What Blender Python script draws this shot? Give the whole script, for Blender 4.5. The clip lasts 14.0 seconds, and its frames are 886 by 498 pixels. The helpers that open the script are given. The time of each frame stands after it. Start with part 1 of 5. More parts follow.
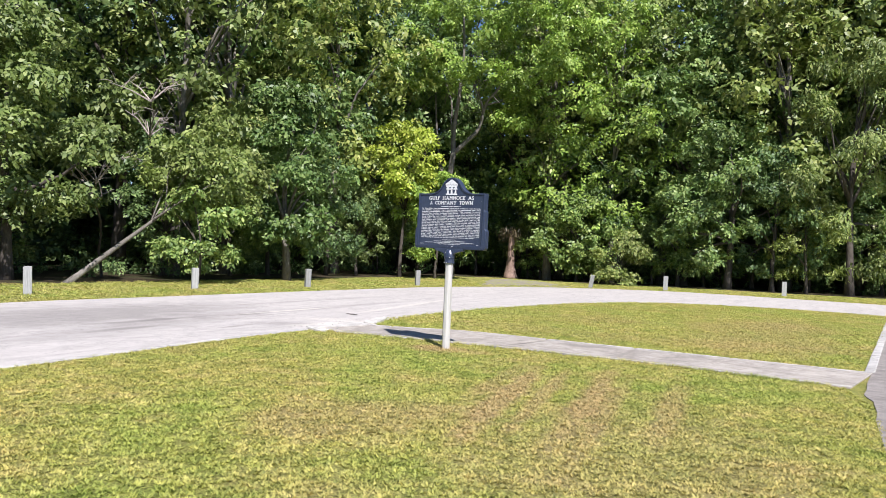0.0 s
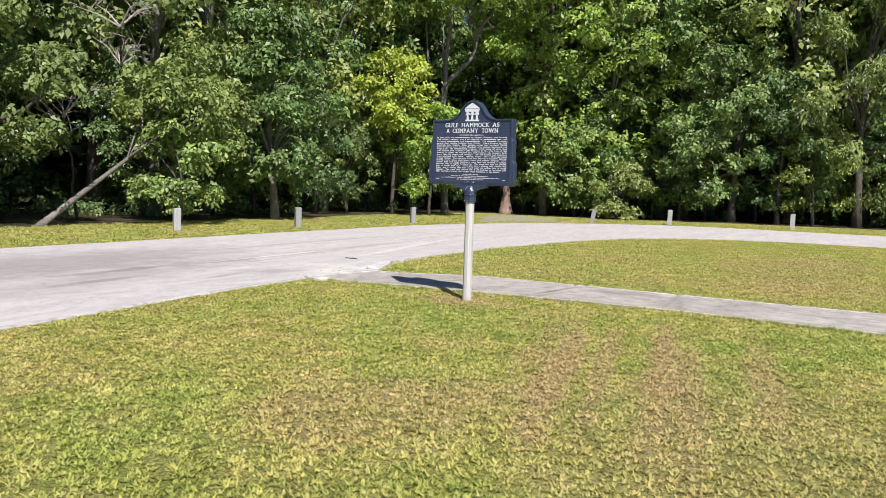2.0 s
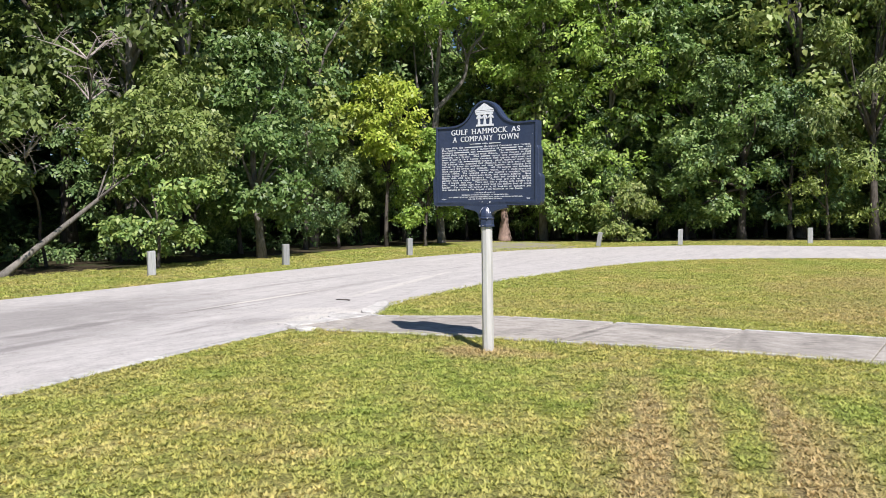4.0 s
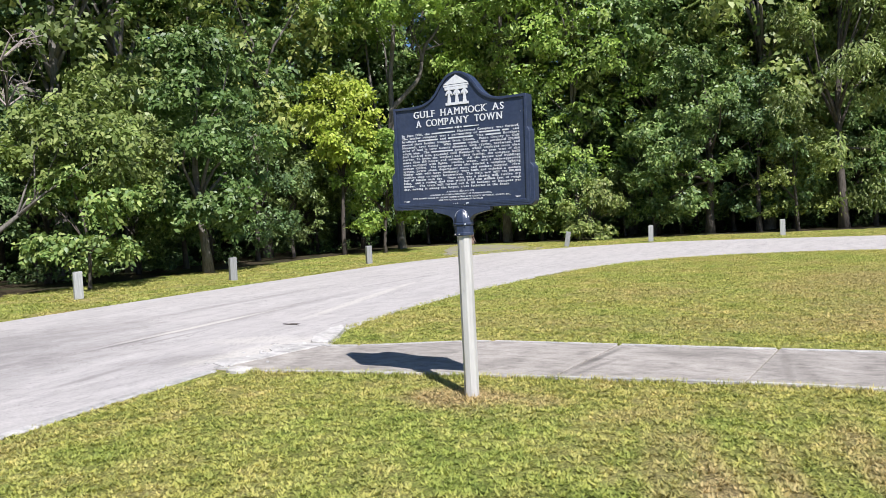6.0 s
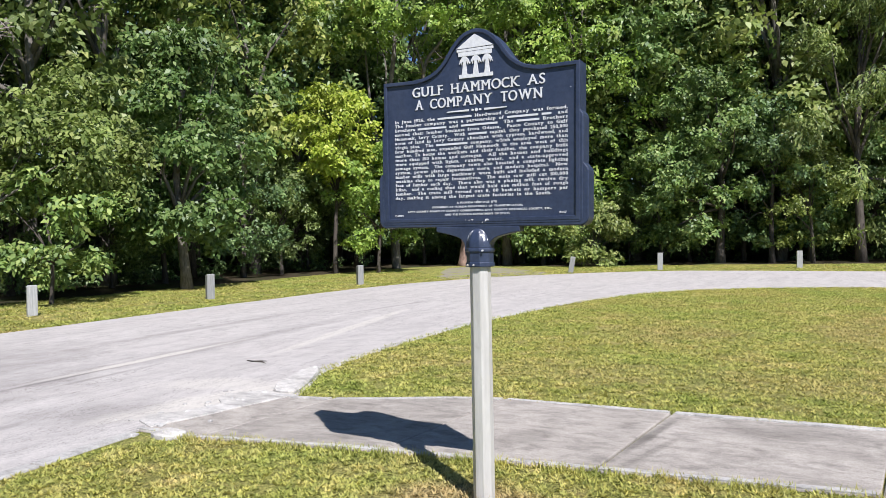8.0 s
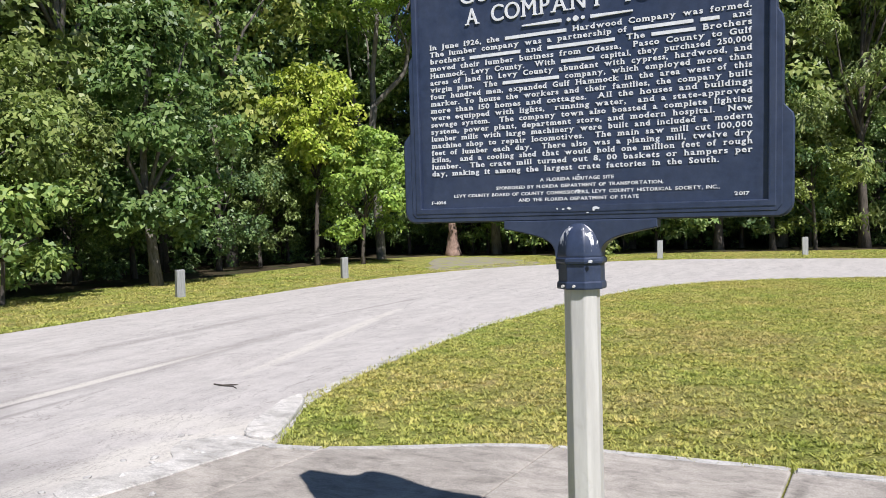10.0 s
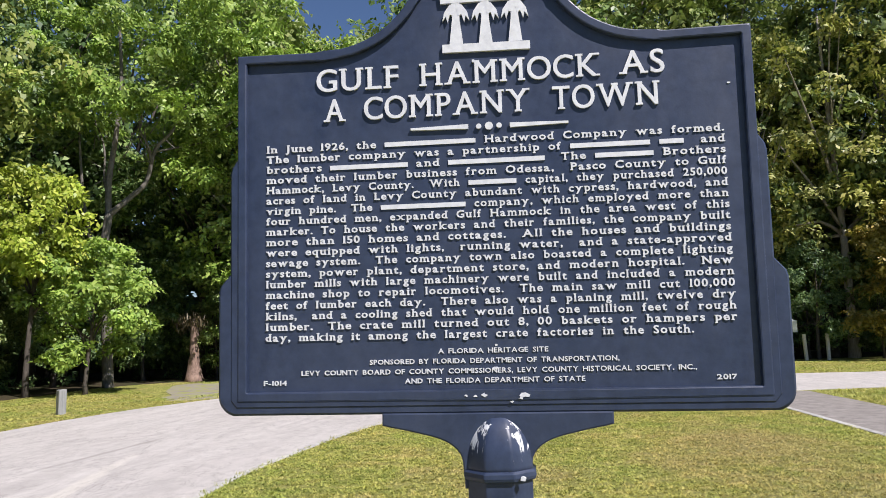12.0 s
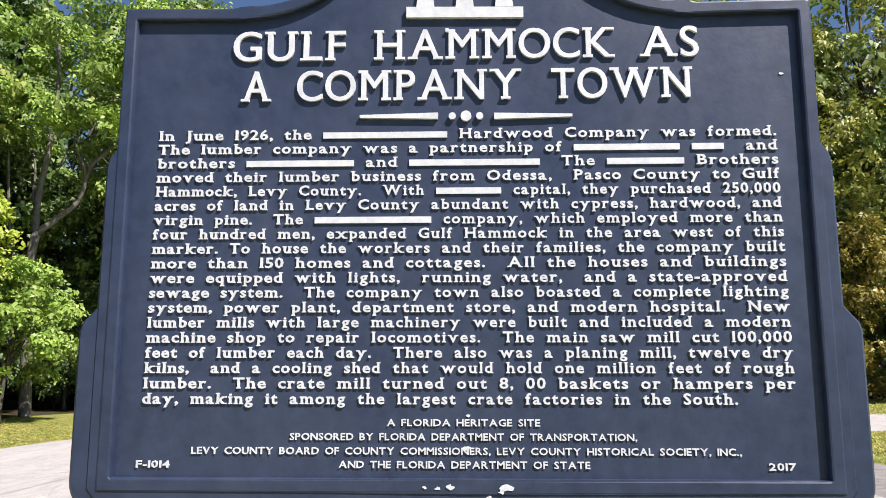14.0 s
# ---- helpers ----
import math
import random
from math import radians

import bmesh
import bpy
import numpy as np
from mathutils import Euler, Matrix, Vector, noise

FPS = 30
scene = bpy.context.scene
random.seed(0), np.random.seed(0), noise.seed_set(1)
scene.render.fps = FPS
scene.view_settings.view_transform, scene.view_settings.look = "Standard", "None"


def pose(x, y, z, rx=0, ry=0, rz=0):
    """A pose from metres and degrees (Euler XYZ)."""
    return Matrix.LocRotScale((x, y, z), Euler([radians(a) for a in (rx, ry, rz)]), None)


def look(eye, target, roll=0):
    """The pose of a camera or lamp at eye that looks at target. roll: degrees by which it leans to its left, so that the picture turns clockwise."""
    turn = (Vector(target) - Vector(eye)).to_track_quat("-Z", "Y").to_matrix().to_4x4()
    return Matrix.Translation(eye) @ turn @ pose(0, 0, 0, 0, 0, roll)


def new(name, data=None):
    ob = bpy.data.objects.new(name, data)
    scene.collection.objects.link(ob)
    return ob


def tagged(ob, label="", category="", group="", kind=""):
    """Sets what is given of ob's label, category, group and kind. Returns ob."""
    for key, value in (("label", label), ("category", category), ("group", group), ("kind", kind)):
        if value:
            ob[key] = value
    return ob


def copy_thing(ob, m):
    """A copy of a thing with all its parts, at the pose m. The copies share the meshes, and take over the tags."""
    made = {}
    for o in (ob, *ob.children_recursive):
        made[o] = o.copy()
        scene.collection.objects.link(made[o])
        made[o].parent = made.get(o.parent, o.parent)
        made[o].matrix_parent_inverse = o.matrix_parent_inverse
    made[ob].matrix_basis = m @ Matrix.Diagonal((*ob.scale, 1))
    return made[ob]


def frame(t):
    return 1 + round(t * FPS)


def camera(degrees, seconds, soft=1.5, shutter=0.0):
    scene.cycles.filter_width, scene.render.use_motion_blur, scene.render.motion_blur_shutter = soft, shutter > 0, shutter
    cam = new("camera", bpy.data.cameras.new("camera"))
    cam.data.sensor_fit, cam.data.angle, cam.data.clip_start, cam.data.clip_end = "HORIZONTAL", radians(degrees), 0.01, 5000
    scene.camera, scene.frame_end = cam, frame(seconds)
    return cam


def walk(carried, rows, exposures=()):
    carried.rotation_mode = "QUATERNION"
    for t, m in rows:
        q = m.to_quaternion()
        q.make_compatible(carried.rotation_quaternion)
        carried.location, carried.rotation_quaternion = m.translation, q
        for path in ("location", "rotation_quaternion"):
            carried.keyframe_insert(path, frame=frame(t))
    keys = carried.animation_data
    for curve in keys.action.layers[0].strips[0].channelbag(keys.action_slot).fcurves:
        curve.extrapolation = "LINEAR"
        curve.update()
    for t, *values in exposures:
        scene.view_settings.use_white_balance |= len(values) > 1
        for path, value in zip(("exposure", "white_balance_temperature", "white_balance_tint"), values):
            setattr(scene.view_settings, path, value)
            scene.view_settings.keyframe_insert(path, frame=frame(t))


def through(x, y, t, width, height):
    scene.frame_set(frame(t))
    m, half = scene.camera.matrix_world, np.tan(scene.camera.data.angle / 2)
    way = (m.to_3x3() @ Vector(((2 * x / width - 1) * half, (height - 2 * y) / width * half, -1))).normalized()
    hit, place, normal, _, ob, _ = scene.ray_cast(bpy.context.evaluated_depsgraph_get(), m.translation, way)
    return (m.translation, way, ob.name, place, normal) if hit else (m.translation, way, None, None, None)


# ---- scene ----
cam = camera(62.8, 14.0, soft=0.65)
PATH = [
    (0, (4.849, -7.678, 1.223), (3.762, -5.999, 1.228), 2.4),
    (0.5, (4.601, -7.429, 1.211), (3.53, -5.741, 1.208), 2.1),
    (1, (4.332, -7.197, 1.246), (3.279, -5.497, 1.25), 1.0),
    (1.5, (4.049, -7.071, 1.268), (3.073, -5.329, 1.165), -0.5),
    (2, (3.86, -6.814, 1.227), (2.814, -5.118, 1.055), 1.7),
    (2.5, (3.626, -6.545, 1.205), (2.532, -4.875, 1.083), -0.7),
    (2.7, (3.511, -6.405, 1.181), (2.449, -4.715, 1.049), 0.2),
    (4.8, (2.597, -5.047, 1.161), (1.567, -3.334, 1.087), -1.5),
    (5, (2.521, -4.931, 1.179), (1.453, -3.242, 1.078), -0.5),
    (5.5, (2.308, -4.636, 1.177), (1.294, -2.913, 1.126), -0.5),
    (6, (2.126, -4.311, 1.188), (1.183, -2.549, 1.104), -2.9),
    (6.5, (1.978, -3.98, 1.218), (0.978, -2.248, 1.242), -0.9),
    (7, (1.777, -3.674, 1.194), (0.812, -1.921, 1.219), 1.3),
    (7.5, (1.566, -3.376, 1.194), (0.646, -1.601, 1.117), -1.4),
    (7.7, (1.491, -3.23, 1.196), (0.56, -1.461, 1.163), -1.1),
    (9.8, (0.634, -2.046, 1.247), (-0.276, -0.265, 1.221), -1.0),
    (10, (0.525, -1.93, 1.247), (-0.359, -0.137, 1.182), -1.6),
    (10.5, (0.396, -1.704, 1.272), (-0.333, 0.157, 1.337), -0.5),
    (10.6, (0.371, -1.653, 1.279), (-0.302, 0.226, 1.398), 0.1),
    (11, (0.319, -1.53, 1.326), (-0.307, 0.366, 1.454), -1.2),
    (11.5, (0.189, -1.434, 1.366), (-0.232, 0.506, 1.607), -0.7),
    (12, (0.053, -1.377, 1.389), (-0.159, 0.598, 1.628), -1.8),
    (12.5, (-0.005, -1.332, 1.418), (-0.072, 0.657, 1.618), -0.3),
    (13, (0.011, -1.199, 1.409), (-0.058, 0.778, 1.704), -1.7),
    (13.5, (0.029, -1.073, 1.424), (-0.058, 0.904, 1.712), -0.8),
    (14, (-0.001, -1.019, 1.432), (-0.058, 0.953, 1.756), -0.5),
]
walk(cam, [(t, look(eye, target, roll)) for t, eye, target, roll in PATH],
     [(0.0, 0.69, 6050, 18), (2.5, 0.52, 6200, 17), (5.0, 0.53, 6000, 16), (7.5, 0.50, 5950, 17), (10.5, 0.44, 6100, 16), (13.0, 0.52, 6250, 20), (14.0, 0.74, 6300, 18)])

# ---- light ----
SUN_WAY = Vector((0.655, -0.53, 1.0)).normalized()
sun_data = bpy.data.lights.new("sun", "SUN")
sun_data.energy, sun_data.angle, sun_data.color = 5.0, radians(0.53), (1.0, 0.955, 0.88)
sun = new("sun", sun_data)
sun.matrix_world = look((0, 0, 60), Vector((0, 0, 60)) - SUN_WAY)
world = bpy.data.worlds.new("sky")
world.use_nodes = True
scene.world = world
wn = world.node_tree.nodes
sky = wn.new("ShaderNodeTexSky")
sky.sky_type, sky.sun_disc = "NISHITA", False
sky.air_density, sky.dust_density, sky.ozone_density = 1.0, 0.2, 5.0
sky.sun_elevation = math.asin(SUN_WAY.z)
sky.sun_rotation = math.atan2(SUN_WAY.x, SUN_WAY.y)
world.node_tree.links.new(sky.outputs[0], wn["Background"].inputs[0])
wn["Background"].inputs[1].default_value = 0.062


# ---- materials ----
class Nodes:
    """A small builder of node materials."""

    def __init__(self, name):
        self.mat = bpy.data.materials.new(name)
        self.mat.use_nodes = True
        self.tree = self.mat.node_tree
        self.bsdf = self.tree.nodes["Principled BSDF"]
        self.out = self.tree.nodes["Material Output"]

    def add(self, kind, data_type="", blend_type="", operation="", vector_type=""):
        n = self.tree.nodes.new(kind)
        if data_type:
            n.data_type = data_type
        if blend_type:
            n.blend_type = blend_type
        if operation:
            n.operation = operation
        if vector_type:
            n.vector_type = vector_type
        return n

    def link(self, a, b):
        self.tree.links.new(a, b)

    def position(self, scale=(1, 1, 1), turn=0.0):
        g = self.add("ShaderNodeNewGeometry")
        m = self.add("ShaderNodeMapping")
        m.inputs["Scale"].default_value = scale
        m.inputs["Rotation"].default_value = (0, 0, radians(turn))
        self.link(g.outputs["Position"], m.inputs["Vector"])
        return m.outputs[0]

    def local(self, scale=(1, 1, 1)):
        g = self.add("ShaderNodeTexCoord")
        m = self.add("ShaderNodeMapping")
        m.inputs["Scale"].default_value = scale
        self.link(g.outputs["Object"], m.inputs["Vector"])
        return m.outputs[0]

    def noise(self, vec, scale, detail=4.0, rough=0.6, warp=0.0):
        n = self.add("ShaderNodeTexNoise")
        n.inputs["Scale"].default_value = scale
        n.inputs["Detail"].default_value = detail
        n.inputs["Roughness"].default_value = rough
        n.inputs["Distortion"].default_value = warp
        self.link(vec, n.inputs["Vector"])
        return n.outputs["Fac"]

    def ramp(self, fac, *stops):
        r = self.add("ShaderNodeValToRGB")
        e = r.color_ramp.elements
        while len(e) < len(stops):
            e.new(0.5)
        for el, (p, c) in zip(e, stops):
            el.position = p
            el.color = (*c, 1) if isinstance(c, tuple) else (c, c, c, 1)
        self.link(fac, r.inputs[0])
        return r.outputs[0]

    def mix(self, fac, a, b, mode="MIX"):
        m = self.add("ShaderNodeMix", data_type="RGBA", blend_type=mode)
        for sock, v in ((m.inputs[0], fac), (m.inputs[6], a), (m.inputs[7], b)):
            if isinstance(v, (int, float)):
                sock.default_value = v
            elif isinstance(v, tuple):
                sock.default_value = (*v, 1)
            else:
                self.link(v, sock)
        return m.outputs[2]

    def maths(self, op, a, b=0.0):
        m = self.add("ShaderNodeMath", operation=op)
        for sock, v in zip(m.inputs, (a, b)):
            if isinstance(v, (int, float)):
                sock.default_value = v
            else:
                self.link(v, sock)
        return m.outputs[0]

    def bump(self, height, strength, distance):
        b = self.add("ShaderNodeBump")
        b.inputs["Strength"].default_value = strength
        b.inputs["Distance"].default_value = distance
        self.link(height, b.inputs["Height"])
        self.link(b.outputs[0], self.bsdf.inputs["Normal"])

    def done(self, colour=None, rough=0.8, metal=0.0, spec=0.5):
        if colour is not None:
            if isinstance(colour, tuple):
                self.bsdf.inputs["Base Color"].default_value = (*colour, 1)
            else:
                self.link(colour, self.bsdf.inputs["Base Color"])
        if isinstance(rough, (int, float)):
            self.bsdf.inputs["Roughness"].default_value = rough
        else:
            self.link(rough, self.bsdf.inputs["Roughness"])
        self.bsdf.inputs["Metallic"].default_value = metal
        self.bsdf.inputs["Specular IOR Level"].default_value = spec
        return self.mat


def spot(n, x, y, rx, ry, turn, soft):
    """1 inside a ragged oval patch of the ground, 0 outside."""
    g = n.add("ShaderNodeNewGeometry")
    m = n.add("ShaderNodeMapping", vector_type="TEXTURE")
    m.inputs["Location"].default_value = (x, y, 0)
    m.inputs["Rotation"].default_value = (0, 0, radians(turn))
    m.inputs["Scale"].default_value = (rx, ry, 1000)
    n.link(g.outputs["Position"], m.inputs["Vector"])
    d = n.add("ShaderNodeVectorMath", operation="LENGTH")
    n.link(m.outputs[0], d.inputs[0])
    wob = n.noise(n.position(), 2.3, 5)
    v = n.maths("ADD", d.outputs["Value"], n.maths("MULTIPLY", n.maths("SUBTRACT", wob, 0.5), 1.5))
    r = n.add("ShaderNodeMapRange")
    r.inputs["From Min"].default_value, r.inputs["From Max"].default_value = 1.0 + soft, 1.0 - soft
    n.link(v, r.inputs["Value"])
    return r.outputs[0]


def lawn_colour(n):
    """Mown turf: yellow-green, with greener and dry brown patches."""
    big = n.noise(n.position(), 0.45, 3)
    mid = n.noise(n.position(), 3.1, 5, 0.65)
    c = n.ramp(mid, (0.30, (0.25, 0.275, 0.060)), (0.50, (0.41, 0.395, 0.110)), (0.70, (0.55, 0.475, 0.190)))
    c = n.mix(n.ramp(big, (0.40, 0.0), (0.62, 0.75)), c, n.ramp(mid, (0.3, (0.225, 0.31, 0.055)), (0.7, (0.39, 0.43, 0.105))))
    dry = n.ramp(n.noise(n.position(), 9.0, 5, 0.7), (0.3, (0.36, 0.262, 0.118)), (0.7, (0.60, 0.455, 0.225)))
    c = n.mix(n.ramp(n.noise(n.position(), 1.3, 4, 0.6), (0.50, 0.0), (0.72, 0.42)), c, dry)
    c = n.mix(1.0, c, n.ramp(n.noise(n.position(), 13, 4, 0.7), (0.34, (0.76, 0.80, 0.76)), (0.5, (1.06, 1.04, 1.0)), (0.66, (1.32, 1.24, 1.22))), "MULTIPLY")
    for x, y, rx, ry, turn, amount in ((1.95, -2.1, 0.13, 1.7, 16, 0.8), (2.20, -1.9, 0.08, 1.4, 15, 0.6), (2.56, -1.7, 0.13, 1.5, 13, 0.8), (2.85, -2.1, 0.08, 1.6, 13, 0.5), (3.2, -1.5, 0.12, 1.3, 11, 0.5), (1.55, -1.5, 0.10, 1.2, 14, 0.45), (3.4, -3.2, 0.9, 1.7, 14, 0.35), (3.0, 4.6, 1.0, 1.5, 0, 0.45), (2.9, 8.0, 0.8, 1.8, 10, 0.35), (1.7, -3.4, 0.5, 0.6, 0, 0.45), (1.2, -3.9, 0.3, 0.5, 30, 0.4),
                                       (-0.10, -0.10, 0.34, 0.27, 0, 0.85), (0.42, -0.04, 0.3, 0.14, 0, 0.5), (2.3, 7.3, 0.9, 1.6, -25, 0.35),
                                       (-0.2, 6.0, 0.9, 0.7, 0, 0.3), (0.3, 3.2, 2.5, 0.5, 3, 0.25)):
        c = n.mix(n.maths("MULTIPLY", spot(n, x, y, rx, ry, turn, 0.4), amount), c, dry)
    return c


def mat_lawn():
    n = Nodes("turf")
    c = lawn_colour(n)
    fine = n.noise(n.position(), 55, 5, 0.75)
    c = n.mix(1.0, c, n.ramp(fine, (0.40, 0.30), (0.62, 1.05)), "MULTIPLY")
    n.bump(fine, 0.9, 0.03)
    return n.done(c, 0.9, spec=0.15)


def mat_blades():
    n = Nodes("grass_blade")
    g = n.add("ShaderNodeNewGeometry")
    c = lawn_colour(n)
    c = n.mix(1.0, c, n.ramp(g.outputs["Random Per Island"], (0.0, (0.55, 0.62, 0.56)), (0.40, (1.15, 1.16, 1.18)), (0.85, (1.34, 1.31, 1.30)), (1.0, (1.44, 1.37, 1.5))), "MULTIPLY")
    n.done(c, 0.55, spec=0.25)
    t = n.add("ShaderNodeBsdfTranslucent")
    n.link(c, t.inputs[0])
    m = n.add("ShaderNodeMixShader")
    m.inputs[0].default_value = 0.4
    n.link(n.bsdf.outputs[0], m.inputs[1])
    n.link(t.outputs[0], m.inputs[2])
    n.link(m.outputs[0], n.out.inputs[0])
    return n.mat


def mat_road():
    n = Nodes("worn_asphalt")
    big = n.noise(n.position(), 0.5, 5, 0.65)
    streak = n.noise(n.position((1.5, 0.30, 1), -6), 1.5, 7, 0.72, 0.8)
    blot = n.noise(n.position((1.2, 0.8, 1)), 4.5, 6, 0.75, 0.4)
    grit = n.noise(n.position(), 60, 4, 0.85)
    c = n.ramp(streak, (0.30, (0.375, 0.357, 0.346)), (0.47, (0.425, 0.405, 0.392)), (0.56, (0.452, 0.432, 0.418)), (0.74, (0.49, 0.472, 0.455)))
    c = n.mix(n.ramp(big, (0.46, 0.0), (0.70, 0.7)), c, (0.44, 0.415, 0.40))
    c = n.mix(1.0, c, n.ramp(blot, (0.32, 0.86), (0.5, 1.0), (0.68, 1.10)), "MULTIPLY")
    for x, y, rx, ry, turn, amount in ((-6.2, -1.0, 1.3, 3.0, 8, 0.6), (-4.84, -0.75, 0.14, 0.9, 4, 0.75), (-4.05, -1.7, 0.10, 0.7, 8, 0.6), (-4.2, -1.3, 0.45, 2.4, 12, 0.35), (-3.4, -0.4, 0.05, 0.35, 10, 0.5), (-4.5, 1.4, 0.04, 0.5, 5, 0.5), (-5.0, 3.5, 0.16, 2.6, 5, 0.4), (-6.6, 5.0, 0.12, 2.2, 2, 0.35), (-3.2, 0.4, 0.5, 0.35, 30, 0.4), (-4.78, 1.15, 0.035, 0.6, 4, 0.8), (-2.2, 0.9, 0.25, 0.4, 0, 0.35), (-5.6, 8.0, 0.06, 1.2, -4, 0.5)):
        c = n.mix(n.maths("MULTIPLY", spot(n, x, y, rx, ry, turn, 0.5), amount), c, (0.19, 0.178, 0.172))
    for x, y, rx, ry, turn, amount in ((-2.75, 1.0, 0.22, 0.75, -14, 0.7), (-3.2, 1.5, 0.5, 0.22, 20, 0.5), (-4.4, 5.2, 0.10, 2.4, 14, 0.6), (-4.95, 2.5, 0.07, 1.3, 4, 0.8)):
        c = n.mix(n.maths("MULTIPLY", spot(n, x, y, rx, ry, turn, 0.35), amount), c, (0.57, 0.545, 0.50))
    crack = n.noise(n.position((1.0, 0.35, 1)), 1.1, 7, 0.75, 1.2)
    line = n.maths("ABSOLUTE", n.maths("SUBTRACT", crack, 0.5))
    c = n.mix(n.ramp(line, (0.0, 0.6), (0.006, 0.0)), c, (0.13, 0.12, 0.115))
    c = n.mix(1.0, c, n.ramp(grit, (0.32, 0.82), (0.5, 1.0), (0.68, 1.14)), "MULTIPLY")
    c = n.mix(1.0, c, (1.05, 1.03, 0.985), "MULTIPLY")
    n.bump(grit, 0.6, 0.008)
    return n.done(c, 0.88, spec=0.25)


def mat_concrete(name, dark, light, seed):
    n = Nodes(name)
    o = n.add("ShaderNodeObjectInfo")
    v = n.position((1, 1, 1))
    mott = n.noise(v, 2.2 + seed, 7, 0.72, 0.5)
    drag = n.noise(n.position((0.6, 5.0, 1), 14), 3.0, 5, 0.7)
    grit = n.noise(v, 120, 3, 0.8)
    c = n.ramp(mott, (0.30, dark), (0.72, light))
    c = n.mix(n.ramp(drag, (0.5, 0.0), (0.75, 0.28)), c, tuple(0.62 * x for x in dark))
    c = n.mix(1.0, c, n.ramp(o.outputs["Random"], (0.0, 0.88), (1.0, 1.10)), "MULTIPLY")
    for x, y, rx, ry, turn, amount in ((0.46, 1.30, 0.035, 0.42, -9, 0.6), (0.55, 1.05, 0.03, 0.3, -14, 0.4), (1.82, 1.45, 0.03, 0.5, 6, 0.22), (1.95, 1.2, 0.05, 0.5, 10, 0.12), (-0.2, 0.95, 0.10, 0.22, -30, 0.3), (1.3, 1.7, 0.5, 0.12, 4, 0.25)):
        c = n.mix(n.maths("MULTIPLY", spot(n, x, y, rx, ry, turn, 0.4), amount), c, tuple(0.35 * v for v in dark))
    stain = n.noise(n.position((0.8, 1.6, 1)), 6.5, 6, 0.75, 0.6)
    c = n.mix(1.0, c, n.ramp(stain, (0.34, 0.66), (0.5, 1.0), (0.68, 1.16)), "MULTIPLY")
    c = n.mix(1.0, c, n.ramp(grit, (0.3, 0.74), (0.7, 1.2)), "MULTIPLY")
    n.bump(grit, 0.6, 0.006)
    return n.done(c, 0.85, spec=0.3)


def mat_leaf(name, dark, light, tip, through=0.24):
    """Leaves: each one a little different, each tree too, sun coming through."""
    n = Nodes(name)
    g = n.add("ShaderNodeNewGeometry")
    o = n.add("ShaderNodeObjectInfo")
    c = n.ramp(g.outputs["Random Per Island"], (0.0, dark), (0.55, light), (0.93, tip), (1.0, tip))
    c = n.mix(1.0, c, n.ramp(o.outputs["Random"], (0.0, (0.80, 0.85, 0.74)), (0.5, (1.0, 1.0, 1.0)), (1.0, (1.28, 1.20, 0.95))), "MULTIPLY")
    c = n.mix(1.0, c, n.ramp(n.noise(n.position(), 0.6, 3), (0.35, (0.92, 0.88, 1.28)), (0.65, (1.44, 1.38, 1.95))), "MULTIPLY")
    n.done(c, 0.45, spec=0.38)
    t = n.add("ShaderNodeBsdfTranslucent")
    n.link(n.mix(1.0, c, (1.10, 1.22, 0.8), "MULTIPLY"), t.inputs[0])
    m = n.add("ShaderNodeMixShader")
    m.inputs[0].default_value = through
    n.link(n.bsdf.outputs[0], m.inputs[1])
    n.link(t.outputs[0], m.inputs[2])
    n.link(m.outputs[0], n.out.inputs[0])
    return n.mat


def mat_bark(name, dark, light):
    n = Nodes(name)
    v = n.noise(n.local((6, 6, 1.1)), 4.0, 7, 0.75, 0.4)
    spots = n.noise(n.local(), 1.6, 4)
    c = n.ramp(v, (0.32, dark), (0.68, light))
    c = n.mix(n.ramp(spots, (0.55, 0.0), (0.7, 0.6)), c, tuple(min(1, 1.4 * x) for x in light))
    n.bump(v, 0.8, 0.02)
    return n.done(c, 0.9, spec=0.2)


def mat_wood():
    n = Nodes("weathered_wood")
    o = n.add("ShaderNodeObjectInfo")
    v = n.noise(n.local((14, 14, 1.0)), 5, 6, 0.7)
    c = n.ramp(v, (0.3, (0.22, 0.225, 0.215)), (0.7, (0.43, 0.43, 0.41)))
    c = n.mix(1.0, c, n.ramp(o.outputs["Random"], (0.0, 0.8), (1.0, 1.15)), "MULTIPLY")
    n.bump(v, 0.6, 0.006)
    return n.done(c, 0.85, spec=0.2)


